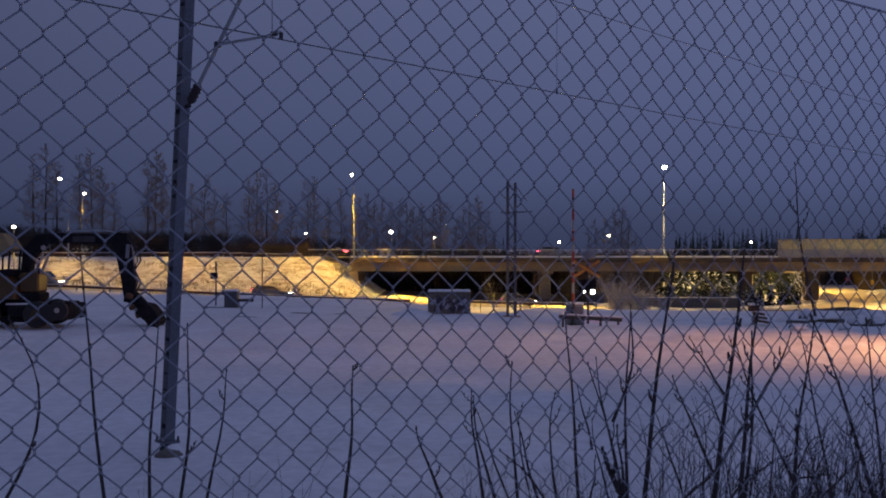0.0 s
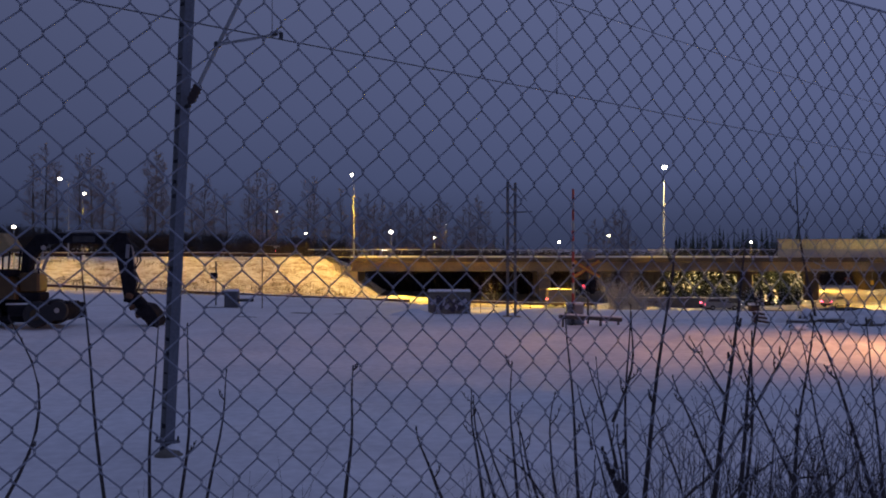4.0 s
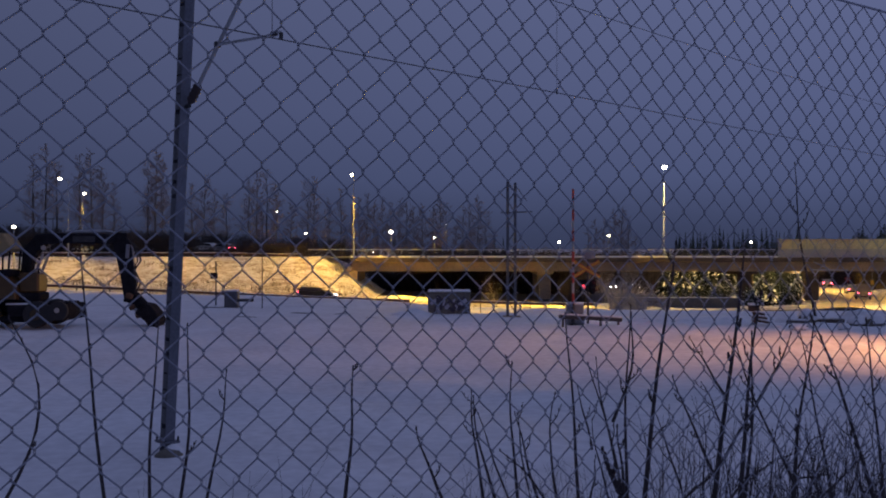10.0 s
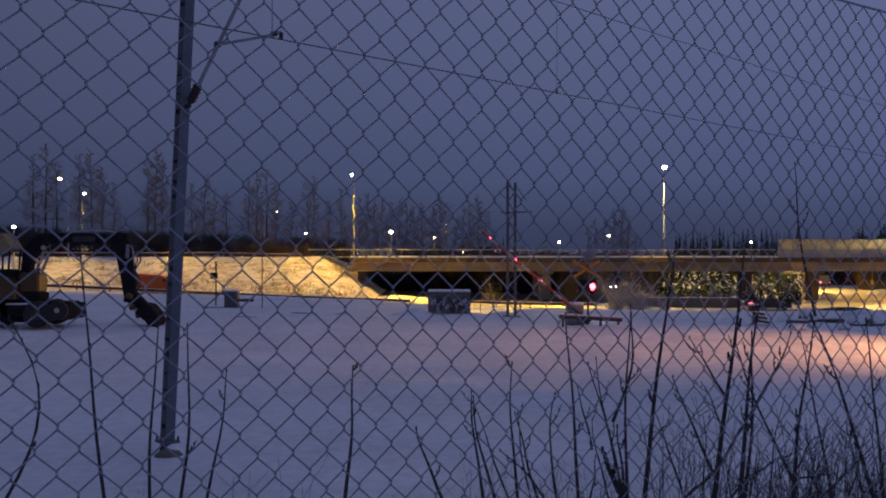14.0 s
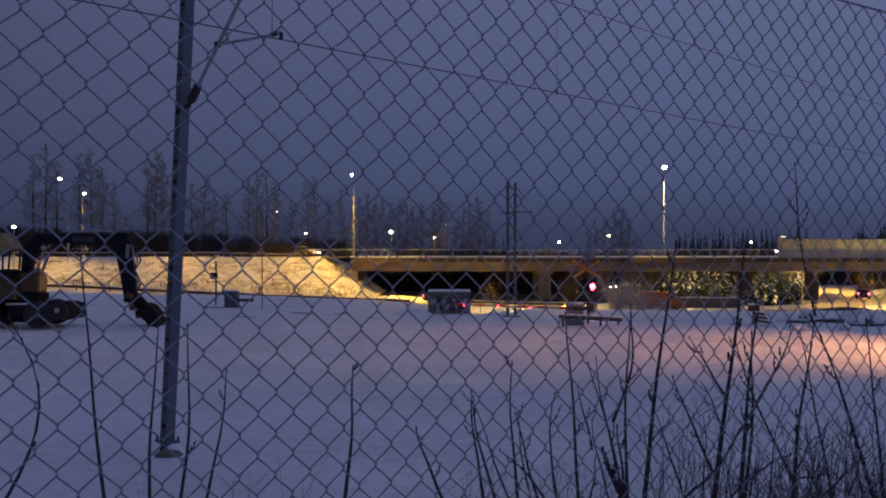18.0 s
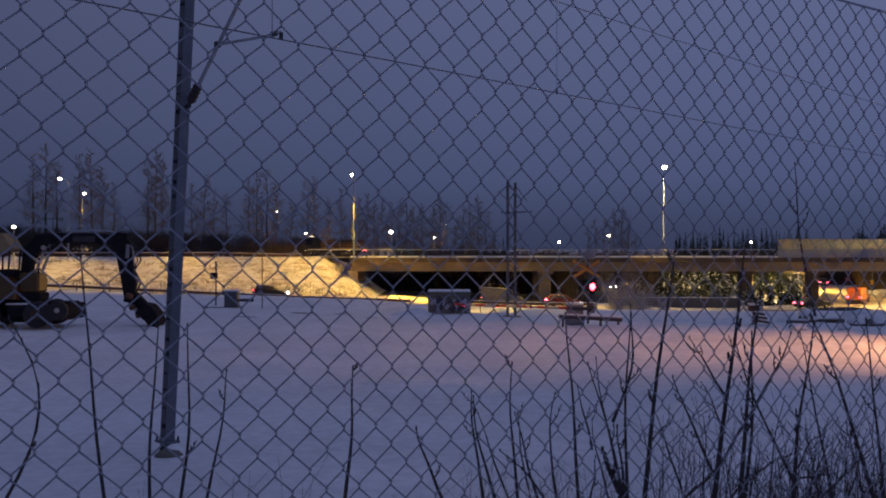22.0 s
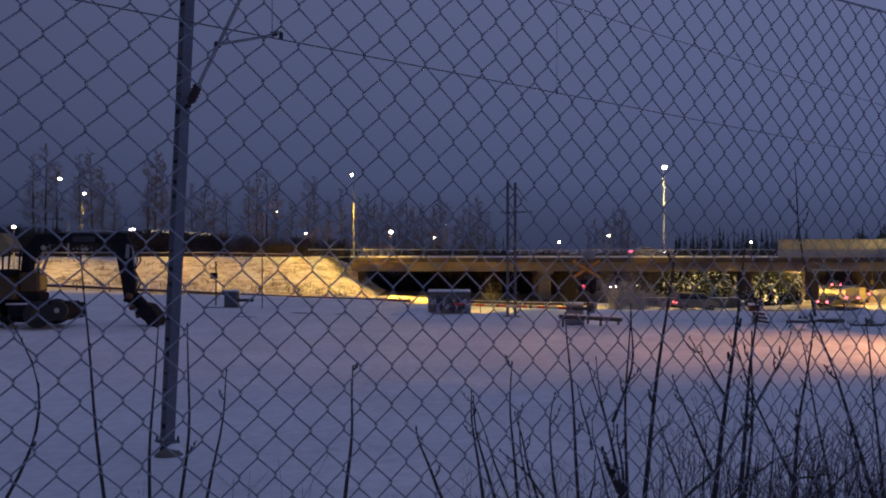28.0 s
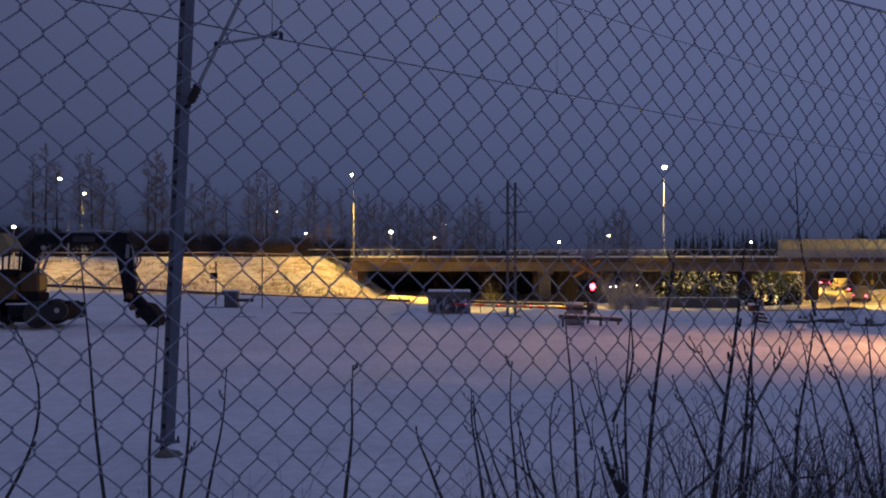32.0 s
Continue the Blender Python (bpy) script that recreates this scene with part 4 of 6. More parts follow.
part("rail_gear", Shape().box((-1.0, -0.75, 0.35), (3.4, 0.3, 0.25), bev=0.05), BLACK_PAINT, exc)

# ---- small things along the yard ----
sw = thing("switch_box", pose(-11.85, 51.0, gz(-11.85, 51.0)), "small grey switch cabinet with a steel bar", "cabinet")
part("body", Shape().box((0, 0, 0.45), (0.75, 0.6, 0.95), bev=0.06), MAST_SIDE, sw)
part("snow_cap", Shape().box((0, 0, 0.96), (0.76, 0.6, 0.1), bev=0.04), SNOW_CAP, sw)
part("bar", Shape().box((0.55, -0.2, 0.42), (1.4, 0.14, 0.16), bev=0.02), DARK_STEEL, sw)
part("bar", Shape().box((-0.7, -0.2, -0.02), (1.6, 0.14, 0.12), bev=0.02), DARK_STEEL, sw)
tp = thing("signal_post", pose(-13.4, 53.6, gz(-13.4, 53.6)), "thin dark post with a small lamp head", "post")
part("post", Shape().tube([(0, 0, 0), (0, 0, 2.6)], 0.045, 6), DARK_STEEL, tp)
part("head", Shape().box((-0.1, -0.05, 1.75), (0.42, 0.2, 0.36), bev=0.05), BLACK_PAINT, tp)
for x, y, h in ((-10.15, 51.0, 5.2), (1.98, 48.0, 2.0)):
    mp = thing("marker_pole", pose(x, y, gz(x, y) - 0.1), "thin bare marker pole standing in snow", "pole", "marker poles")
    part("pole", Shape().tube([(0, 0, 0), (0, 0, h)], [0.03, 0.02], 6), WOOD, mp)
for x, y, top, arm in ((-73.0, 170.0, 9.3, 1.9), (-77.5, 172.0, 14.0, 0.0)):
    up = thing("utility_pole", pose(x, y, gz(x, y) - 0.1), "thin dark utility pole behind the embankment", "pole", "utility poles")
    h = top - gz(x, y)
    part("pole", Shape().tube([(0, 0, 0), (0, 0, h)], [0.11, 0.07], 7), BARK, up)
    if arm:
        part("cross_arm", Shape().box((0, 0, h - 0.25), (arm * 2, 0.12, 0.12), bev=0.02), BARK, up)
        for k in (-1.7, -0.6, 0.6, 1.7):
            part("insulator", Shape().lathe([(0.04, 0), (0.07, 0.05), (0.03, 0.16)], 8, pose(k, 0, h - 0.2)), PORCELAIN, up)


# ---- signs beyond the bend ----
giveway = thing("give_way_sign", pose(77.9, 175.0, gz(77.9, 175.0)), "triangular road sign with a red rim beyond the bend", "road sign")
part("post", Shape().tube([(0, 0, 0), (0, 0, 1.6)], 0.04, 6), STEEL, giveway)
part("rim", Shape().prism([(-0.62, 1.75), (0.62, 1.75), (0, 0.75)], -0.05, -0.03), RED_PAINT, giveway, "red rim")
part("face", Shape().prism([(-0.36, 1.63), (0.36, 1.63), (0, 1.03)], -0.062, -0.054), WHITE_PAINT, giveway, "pale face")
works = thing("marker_sign", pose(70.6, 149.4, gz(70.6, 149.4)), "small orange road sign on a thin post", "road sign")
part("post", Shape().tube([(0, 0, 0), (0, 0, 3.6)], 0.045, 6), STEEL, works)
part("board", Shape().box((0, -0.06, 1.75), (0.55, 0.03, 0.75), bev=0.01), SIGN_YELLOW, works, "orange board")
for x, y, h in ((66.2, 172.0, 4.2), (72.6, 167.0, 3.6)):
    rp = thing("road_post", pose(x - 6.5, y, gz(x - 6.5, y)), "thin dark post beside the far road", "post", "road posts")
    part("post", Shape().tube([(0, 0, 0), (0, 0, h)], 0.06, 6), DARK_STEEL, rp)

# ---- guard rail along the lower road ----
def guard_rail(x0, x1, y, step, label, level):
    g = thing("guard_rail", pose(0, 0, 0), label, "guard rail", "guard rails")
    xs_ = np.arange(x0, x1 + 0.01, step)
    top = [(x, y, level(x)) for x in xs_]
    beam = Shape()
    for x, yy, z in top:
        beam.v += [(x, yy - 0.02, z + 0.16), (x, yy - 0.09, z + 0.08), (x, yy - 0.02, z), (x, yy - 0.09, z - 0.08), (x, yy - 0.02, z - 0.16)]
    for i in range(len(top) - 1):
        beam.f += [(i * 5 + k, i * 5 + k + 1, i * 5 + k + 6, i * 5 + k + 5) for k in range(4)]
    part("beam", beam, RUST, g)
    cap = Shape()
    cap.tube([(x, yy - 0.03, z + 0.17) for x, yy, z in top], 0.035, 5)
    part("snow_cap", cap, SNOW_CAP, g)
    pm = Shape().box((0, 0, 0.1), (0.1, 0.14, 1.1), bev=0.01).mesh("post", DARK_STEEL)
    for x, yy, z in top:
        part("post", pm, DARK_STEEL, g, at=pose(x, yy + 0.06, z - 0.35))
    return g


def low_level(x):
    """The rail stands half buried in ploughed snow."""
    return float(np.interp(x, ROAD_X, ROAD_Z)) + 0.5


guard_rail(-100, -4, 109.0, 4.0, "rusty steel guard rail half buried in snow", low_level)
guard_rail(-1.5, 21, 109.4, 4.0, "rusty steel guard rail with a line of snow", lambda x: low_level(x) + 0.1)
guard_rail(-96, -20, 128.4, 4.0, "dark guard rail along the embankment top", lambda x: gz(x, 128.4) + 0.42)

end = thing("guard_rail_end", pose(0, 0, 0), "sloping end of a guard rail sunk in snow", "guard rail")
zr = float(np.interp(-8.0, ROAD_X, ROAD_Z))
part("beam", Shape().tube([(-9.5, 109.3, zr + 0.66), (-7.0, 107.6, zr + 0.45), (-3.6, 104.5, gz(-3.6, 104.5) + 0.02)], 0.13, 6), DARK_STEEL, end)
for x, y, z in ((-8.2, 108.5, 0.45), (-5.5, 106.4, 0.3)):
    part("post", Shape().box((x, y, gz(x, y) + 0.2), (0.12, 0.14, 0.9), bev=0.01), DARK_STEEL, end)

wall = thing("retaining_wall", pose(0, 0, 0), "low dark concrete wall with snow on top", "wall")
for i in range(7):
    part("block", Shape().box((23.6 + i * 2.32, 118.9, -3.8), (2.3, 0.5, 1.4), bev=0.03), DARK_CONCRETE, wall)
part("snow_cap", Shape().box((30.6, 118.9, -3.06), (16.1, 0.46, 0.08), bev=0.03), SNOW_CAP, wall)


def heap(name, x, y, w, d, h, mat, label, category, skew=0.0, seed=1):
    rng = np.random.RandomState(seed)
    k = 26
    u = np.linspace(-1, 1, k)
    ph = rng.uniform(0, 6, 6)

    def zf(gx, gy):
        a, b = (gx - x) / w, (gy - y) / d
        a = a - skew * (1 - np.abs(a)) * 0.6
        r = np.clip(1 - np.sqrt(a * a + b * b), 0, 1)
        bump = 0.16 * np.sin(3 * a + ph[0]) * np.sin(4 * b + ph[1]) + 0.08 * np.sin(9 * a + ph[2]) * np.sin(8 * b + ph[3])
        return ground_z(gx, gy) - 0.1 + h * np.sin(r * math.pi / 2) ** 0.9 * (1 + bump)
    return tagged(new(name, grid_mesh(name, x + u * w, y + u * d, zf, mat)), label, category)


heap("snow_bank", 23.6, 124.2, 5.3, 3.0, 2.0, SHADED_DIRTY_SNOW, "greyish snow heap beside the flyover, shade put into its colour", "snow heap", -0.55, 3)
heap("snow_bank", -5.5, 120.5, 5.5, 2.2, 0.6, SNOW, "low ploughed snow ridge beside the road", "snow heap", 0.0, 8)
# the dark of the yard's edge is put into these ridges' colour
heap("earth_bank", 43.6, 99.5, 4.6, 1.6, 0.6, EARTH, "dark ridge at the edge of the yard", "earth bank", 0.0, 14)
heap("earth_bank", 37.0, 100.2, 6.5, 1.1, 0.3, EARTH, "low dark ridge at the edge of the yard", "earth bank", 0.0, 15)
heap("snow_bank", 69.6, 142.5, 2.2, 6.0, 1.0, SNOW, "ploughed snow ridge along the outside of the bend", "snow heap", 0.0, 9)
heap("snow_bank", 56.3, 134.0, 2.2, 4.0, 1.0, SNOW, "ploughed snow ridge along the inside of the bend", "snow heap", 0.2, 10)

for x, y, w, d, h, sd in ((15.4, 40.6, 0.8, 0.6, 0.5, 21), (18.9, 41.6, 1.1, 0.7, 0.62, 22), (16.9, 42.0, 0.9, 0.6, 0.35, 23), (13.1, 41.2, 0.9, 0.6, 0.3, 24), (-1.6, 45.6, 1.3, 0.8, 0.35, 25), (2.9, 45.2, 0.9, 0.8, 0.25, 26)):
    heap("snow_bank", x, y, w, d, h, SNOW, "small drifted snow mound in the yard", "snow mound", 0.2, sd)

for x, y, w, sd in ((-7.3, 47.4, 1.5, 41), (-5.2, 46.6, 1.1, 42), (-9.6, 44.2, 1.3, 43), (-3.4, 43.4, 0.8, 44), (9.6, 42.6, 1.0, 45)):
    heap("bare_streak", x, y, w, 0.3, 0.13, SHADED_DIRTY_SNOW, "thin streak of bare dirt in the yard snow", "dirt patch", 0.0, sd)

# ---- timber and rails left under snow ----
def beam_thing(name, x, y, l, rz, w, h, mat, label, cat, group, lift=0.0, ry=0.0):
    b = thing(name, pose(x, y, gz(x, y) + lift, 0, ry, rz), label, cat, group)
    part("beam", Shape().box((0, 0, h / 2), (l, w, h), bev=0.02), mat, b)
    part("snow_cap", Shape().box((0, 0, h + 0.035), (l * 0.96, w * 0.95, 0.1), bev=0.04), SNOW_CAP, b)
    return b


rng = random.Random(11)
for x, y, l, rz, lift in ((17.0, 40.5, 1.8, 6, 0.0), (15.3, 39.2, 0.9, -24, 0.0), (16.4, 40.9, 1.0, 24, 0.1), (18.3, 39.6, 1.1, 16, 0.1), (14.4, 36.8, 0.7, -30, 0.0)):
    beam_thing("railway_sleeper", x, y, l, rz, 0.24, 0.16, WOOD, "old snow-covered timber railway sleeper", "sleeper", "pile of sleepers", lift, rng.uniform(-3, 3))
def lump(x, y, r, h, seed):
    """An uneven block of rubble with snow on it."""
    rng_ = random.Random(seed)
    b = thing("rubble_block", pose(x, y, gz(x, y) - 0.05, 0, 0, rng_.uniform(0, 180)), "dark lump of rubble capped with snow", "rubble", "rubble in the yard")
    body, cap = Shape(), Shape()
    n = 14
    for sh, rows, grow in ((body, ((1.0, 0.0), (1.08, 0.3), (0.95, 0.62), (0.55, 0.9), (0.0, 0.98)), 1.0), (cap, ((1.09, 0.36), (1.12, 0.56), (0.9, 0.92), (0.45, 1.1), (0.0, 1.14)), 1.0)):
        jit = [rng_.uniform(0.78, 1.2) for _ in range(n)]
        for rr, zz in rows:
            for k in range(n):
                a = 2 * math.pi * k / n
                q = r * rr * jit[k] * rng_.uniform(0.92, 1.08) + 0.001
                sh.v.append((q * math.cos(a) * 1.25, q * math.sin(a) * 0.8, h * zz * rng_.uniform(0.94, 1.06)))
        for i in range(4):
            sh.f += [(i * n + k, i * n + (k + 1) % n, (i + 1) * n + (k + 1) % n, (i + 1) * n + k) for k in range(n)]
    part("block", body, DARK_CONCRETE, b)
    part("snow_cap", cap, SNOW_CAP, b, smooth=True)


for i, (x, y, r, h) in enumerate(((15.85, 39.6, 0.28, 0.62), (17.9, 39.2, 0.42, 0.42), (18.5, 39.0, 0.36, 0.5), (14.2, 36.3, 0.36, 0.26), (16.0, 36.2, 0.16, 0.3), (13.6, 37.0, 0.26, 0.2), (14.9, 36.9, 0.22, 0.26))):
    lump(x, y, r, h, 70 + i)

stump = thing("dwarf_signal", pose(13.05, 37.8, 0.0), "small rusty dwarf signal on a snowy base", "signal")
part("base", Shape().box((0.12, 0, 0.04), (0.95, 0.6, 0.14), bev=0.04), DARK_CONCRETE, stump)
part("post", Shape().box((-0.06, 0, 0.42), (0.2, 0.16, 0.75), ry=7, bev=0.02), RUST, stump)
for k in range(3):
    part("step", Shape().box((0.06 + 0.1 * k, -0.06, 0.62 - 0.17 * k), (0.46, 0.3, 0.09), ry=9, bev=0.02), RUST, stump)
    part("step_snow", Shape().box((0.07 + 0.1 * k, -0.06, 0.685 - 0.17 * k), (0.42, 0.28, 0.05), ry=9, bev=0.02), SNOW_CAP, stump)
part("head", Shape().box((-0.14, 0, 0.84), (0.36, 0.28, 0.26), bev=0.04), RUST, stump)
part("hood", Shape().box((-0.14, -0.19, 0.94), (0.3, 0.12, 0.03), bev=0.01), DARK_STEEL, stump)
part("snow_cap", Shape().box((-0.14, 0, 1.0), (0.4, 0.32, 0.09), bev=0.04), SNOW_CAP, stump)


# ---- trees ----
def bare_tree(name, h, seed, spread, mat_trunk, label, n_main=60, fine=13):
    rng = random.Random(seed)
    t = thing(name, pose(0, 0, 0), label, "tree")
    pts, rad, lean = [], [], (rng.uniform(-0.02, 0.02), rng.uniform(-0.02, 0.02))
    for i in range(9):
        z = h * i / 8
        pts.append((lean[0] * z + 0.08 * math.sin(z * 0.7 + seed), lean[1] * z, z))
        rad.append(0.16 * (1 - 0.93 * i / 8) * h / 14)
    part("trunk", Shape().tube(pts, rad, 7), mat_trunk, t)
    crown = Shape()
    for i in range(n_main):
        f = 0.18 + 0.8 * (i / n_main) ** 0.9
        z = h * f
        b = Vector((lean[0] * z + 0.08 * math.sin(z * 0.7 + seed), lean[1] * z, z))
        a = rng.uniform(0, 2 * math.pi)
        ln = h * spread * (1.08 - f) ** 0.7 * rng.uniform(0.6, 1.15)
        up = rng.uniform(0.5, 1.1)
        d = Vector((math.cos(a), math.sin(a), up)).normalized()
        m = b + d * ln * 0.55
        e = m + (d + Vector((0, 0, rng.uniform(-0.5, 0.3)))).normalized() * ln * 0.5
        crown.tube([b, m, e], [0.028 * h / 14, 0.016 * h / 14, 0.008], 3, False)
        for _ in range(fine):
            q = b.lerp(m, rng.uniform(0.3, 1)) if rng.random() < 0.5 else m.lerp(e, rng.random())
            d2 = (d + Vector((rng.uniform(-1, 1), rng.uniform(-1, 1), rng.uniform(-0.6, 0.9)))).normalized()
            l2 = ln * rng.uniform(0.25, 0.5)
            w2 = q + d2 * l2
            crown.tube([q, q.lerp(w2, 0.6) + Vector((0, 0, 0.05 * l2)), w2], [0.0075, 0.006, 0.0045], 3, False)
            for _ in range(5):
                q2 = q.lerp(w2, rng.uniform(0.3, 1))
                d3 = (d2 + Vector((rng.uniform(-1, 1), rng.uniform(-1, 1), rng.uniform(-1.1, 0.5)))).normalized() * l2 * rng.uniform(0.3, 0.6)
                crown.tube([q2, q2 + d3], [0.0065, 0.005], 3, False)
    part("crown", crown, TWIG, t)
    return t


def spruce(name, h, seed, width, mat, label, snow=0.0, rows=16):
    rng = random.Random(seed)
    t = thing(name, pose(0, 0, 0), label, "tree")
    part("trunk", Shape().tube([(0, 0, 0), (0, 0, h * 0.6), (0, 0, h)], [0.09 * h / 6, 0.05 * h / 6, 0.01], 6), BARK, t)
    crown, caps = Shape(), Shape()
    for i in range(rows):
        f = 0.08 + 0.92 * i / rows
        r = width * (1 - f) ** 0.85 + 0.06
        z = h * f
        n = max(5, int(6 + 6 * (1 - f)))
        for k in range(n):
            a = 2 * math.pi * (k + rng.random() * 0.9) / n
            ln = r * rng.uniform(0.62, 1.12)
            droop = ln * rng.uniform(0.15, 0.55)
            w = ln * rng.uniform(0.26, 0.42)
            c, s = math.cos(a), math.sin(a)
            b = Vector((0, 0, z + 0.04 * h))
            tip = Vector((c * ln, s * ln, z - droop))
            mid = b.lerp(tip, 0.55) + Vector((0, 0, 0.07 * ln))
            side = Vector((-s, c, 0)) * w
            th = Vector((0, 0, -0.14 * ln))
            crown.add([b, mid + side, tip, mid - side, mid + th], [(0, 1, 2), (0, 2, 3), (0, 4, 1), (1, 4, 2), (2, 4, 3), (3, 4, 0)])
            for _ in range(rng.choice((1, 1, 2)) if snow and rng.random() < snow else 0):
                q = b.lerp(tip, rng.uniform(0.35, 0.95)) + Vector((rng.uniform(-0.15, 0.15) * ln, rng.uniform(-0.15, 0.15) * ln, 0.09 * ln))
                sz = ln * rng.uniform(0.09, 0.21)
                jit = [Vector((rng.uniform(-1, 1), rng.uniform(-1, 1), rng.uniform(-0.3, 0.3))) * sz * 0.3 for _ in range(6)]
                e1, e2 = Vector((c, s, -0.55)) * sz * 1.5, Vector((-s, c, 0)) * sz * 0.6
                caps.add([q + e1 + jit[0], q + e2 + jit[1], q - e1 + jit[2], q - e2 + jit[3], q + Vector((0, 0, sz * 0.45)) + jit[4], q - Vector((0, 0, sz * 0.25))],
                         [(0, 1, 4), (1, 2, 4), (2, 3, 4), (3, 0, 4), (1, 0, 5), (2, 1, 5), (3, 2, 5), (0, 3, 5)])
    part("crown", crown, mat, t)
    if snow:
        part("snow_clumps", caps, SNOW_CAP, t, "clumps of snow on the boughs")
    return t


birches = [bare_tree("birch_tree", 15, 3, 0.17, BIRCH, "tall bare birch, twigs hazy against the dusk"), bare_tree("birch_tree", 14, 8, 0.2, BIRCH, "tall bare birch, twigs hazy against the dusk"),
           bare_tree("birch_tree", 12, 21, 0.24, BARK, "bare dark broadleaf tree", 30)]


def plant(protos, spots, group, rng, y_lo, y_hi, shrink=1.0, lift=-99.0):
    """spots: rows of bearing (thousandths) and height in metres."""
    for i, (u, h) in enumerate(spots):
        y = rng.uniform(y_lo, y_hi)
        p = protos[rng.randrange(len(protos))]
        x = u / 1000 * y
        base = p.children[0].dimensions.z
        s = (h * shrink + max(0.0, lift - gz(x, y))) / base
        t = copy_thing(p, Matrix.Translation((x, y, gz(x, y) - 0.1)) @ Euler((0, 0, rng.uniform(0, 6.28))).to_matrix().to_4x4())
        t.scale = (s * rng.uniform(0.9, 1.1), s * rng.uniform(0.9, 1.1), s)
        tagged(t, group=group)


bpy.context.view_layer.update()
rng = random.Random(4)
plant(birches, [(-452, 17.5), (-437, 19), (-425, 16), (-400, 18), (-386, 19), (-374, 17), (-362, 13), (-325, 18), (-317, 21), (-309, 18)], "birches behind the embankment", rng, 172, 190, 0.83, 3.6)
plant(birches, [(-276, 16), (-264, 18), (-252, 14), (-238, 13), (-214, 17), (-205, 19), (-193, 18), (-183, 16), (-168, 12), (-148, 16), (-142, 17), (-125, 12), (-112, 14)], "birches behind the embankment", rng, 180, 205, 0.76, 2.6)
plant(birches, [(-100, 15), (-92, 16), (-84, 17), (-76, 15), (-66, 16), (-58, 15), (-49, 17), (-40, 16), (-31, 15), (-22, 16), (-12, 15), (-3, 17), (4, 16), (14, 13), (22, 15), (30, 16), (38, 17), (46, 14), (56, 10)], "bare trees behind the flyover", rng, 215, 260)
plant(birches, [(160, 13), (168, 15), (177, 15), (188, 18), (196, 19), (204, 16), (212, 12)], "bare trees behind the flyover", rng, 215, 235, 0.8)
firs = [spruce("spruce_tree", 10, 5, 1.7, NEEDLE, "tall dark spruce with a pointed top", rows=18), spruce("spruce_tree", 10, 9, 1.3, NEEDLE, "tall dark spruce with a pointed top", rows=18)]
bpy.context.view_layer.update()
plant(firs, [(u + rng.uniform(-3, 3), rng.uniform(9.5, 13.0)) for u in range(258, 400, 5)], "spruces beyond the flyover", rng, 205, 260)
plant(firs, [(u + rng.uniform(-2, 2), rng.uniform(8.5, 11.0)) for u in range(256, 402, 6)], "spruces beyond the flyover", rng, 262, 300)
broad = [spruce("spruce_tree", 10, s, 3.0, NEEDLE, "broad dark spruce beyond the flyover", rows=20) for s in (14, 15)]
bpy.context.view_layer.update()
plant(broad, [(452, 11.2), (457, 12.8), (462, 13.2), (467, 11.4), (478, 11.2), (482, 13.2), (486, 13.6), (491, 12.4), (498, 12)], "tall spruces beyond the flyover", rng, 200, 225)
plant(firs, [(u + rng.uniform(-4, 4), rng.uniform(7.0, 10.5)) for u in range(-120, 70, 9)], "spruces behind the flyover", rng, 262, 290)
snowy = [spruce("snowy_spruce", 3.6, s, 1.05, NEEDLE_SNOW, "young spruce heavy with snow, lit by street lamps", 0.5, 14) for s in (2, 6, 12)]
bpy.context.view_layer.update()
plant(snowy, [(u + rng.uniform(-4, 4), rng.uniform(3.0, 4.2)) for u in range(252, 396, 9)], "snowy spruces under the flyover", rng, 123.5, 126)
plant(snowy, [(u + rng.uniform(-3, 3), rng.uniform(6.0, 7.4)) for u in range(246, 396, 5)], "snowy spruces behind the flyover", rng, 142.5, 144.5)
plant(snowy, [(u + rng.uniform(-3, 3), rng.uniform(6.0, 7.4)) for u in range(249, 396, 6)], "snowy spruces behind the flyover", rng, 145.5, 148)
for p in birches + firs + broad + snowy:
    for o in (*p.children_recursive, p):
        bpy.data.objects.remove(o)


def thicket(name, spots, h, r, mat, label, seed, twigs=26, lean=0.4):
    """A tangle of bare shoots over many spots, one mesh."""
    rng = random.Random(seed)
    sh = Shape()
    for x, y in spots:
        z = gz(x, y) - 0.05
        for _ in range(twigs):
            a = rng.uniform(0, 6.28)
            hh = h * rng.uniform(0.5, 1.1)
            b = Vector((x + rng.uniform(-0.5, 0.5), y + rng.uniform(-0.5, 0.5), z))
            e = b + Vector((math.cos(a) * hh * lean, math.sin(a) * hh * lean, hh))
            m = b.lerp(e, 0.5) + Vector((0, 0, hh * 0.08))
            sh.tube([b, m, e], [r, r * 0.7, r * 0.25], 3, False)
            for _ in range(3):
                q = m.lerp(e, rng.random())
                sh.tube([q, q + Vector((rng.uniform(-1, 1), rng.uniform(-1, 1), rng.uniform(0, 1) + 0.8 - 2 * lean)) * hh * 0.22], [r * 0.5, r * 0.2], 3, False)
    ob = new(name, sh.mesh(name, mat))
    return tagged(ob, label, "bushes", kind="stuff")


rng = random.Random(9)
def verge(x):
    """The far side of the approach roads on the embankment."""
    return float(np.interp(x, (-90, -66, -45, -20, -14), (170, 162, 154, 142.5, 141)))


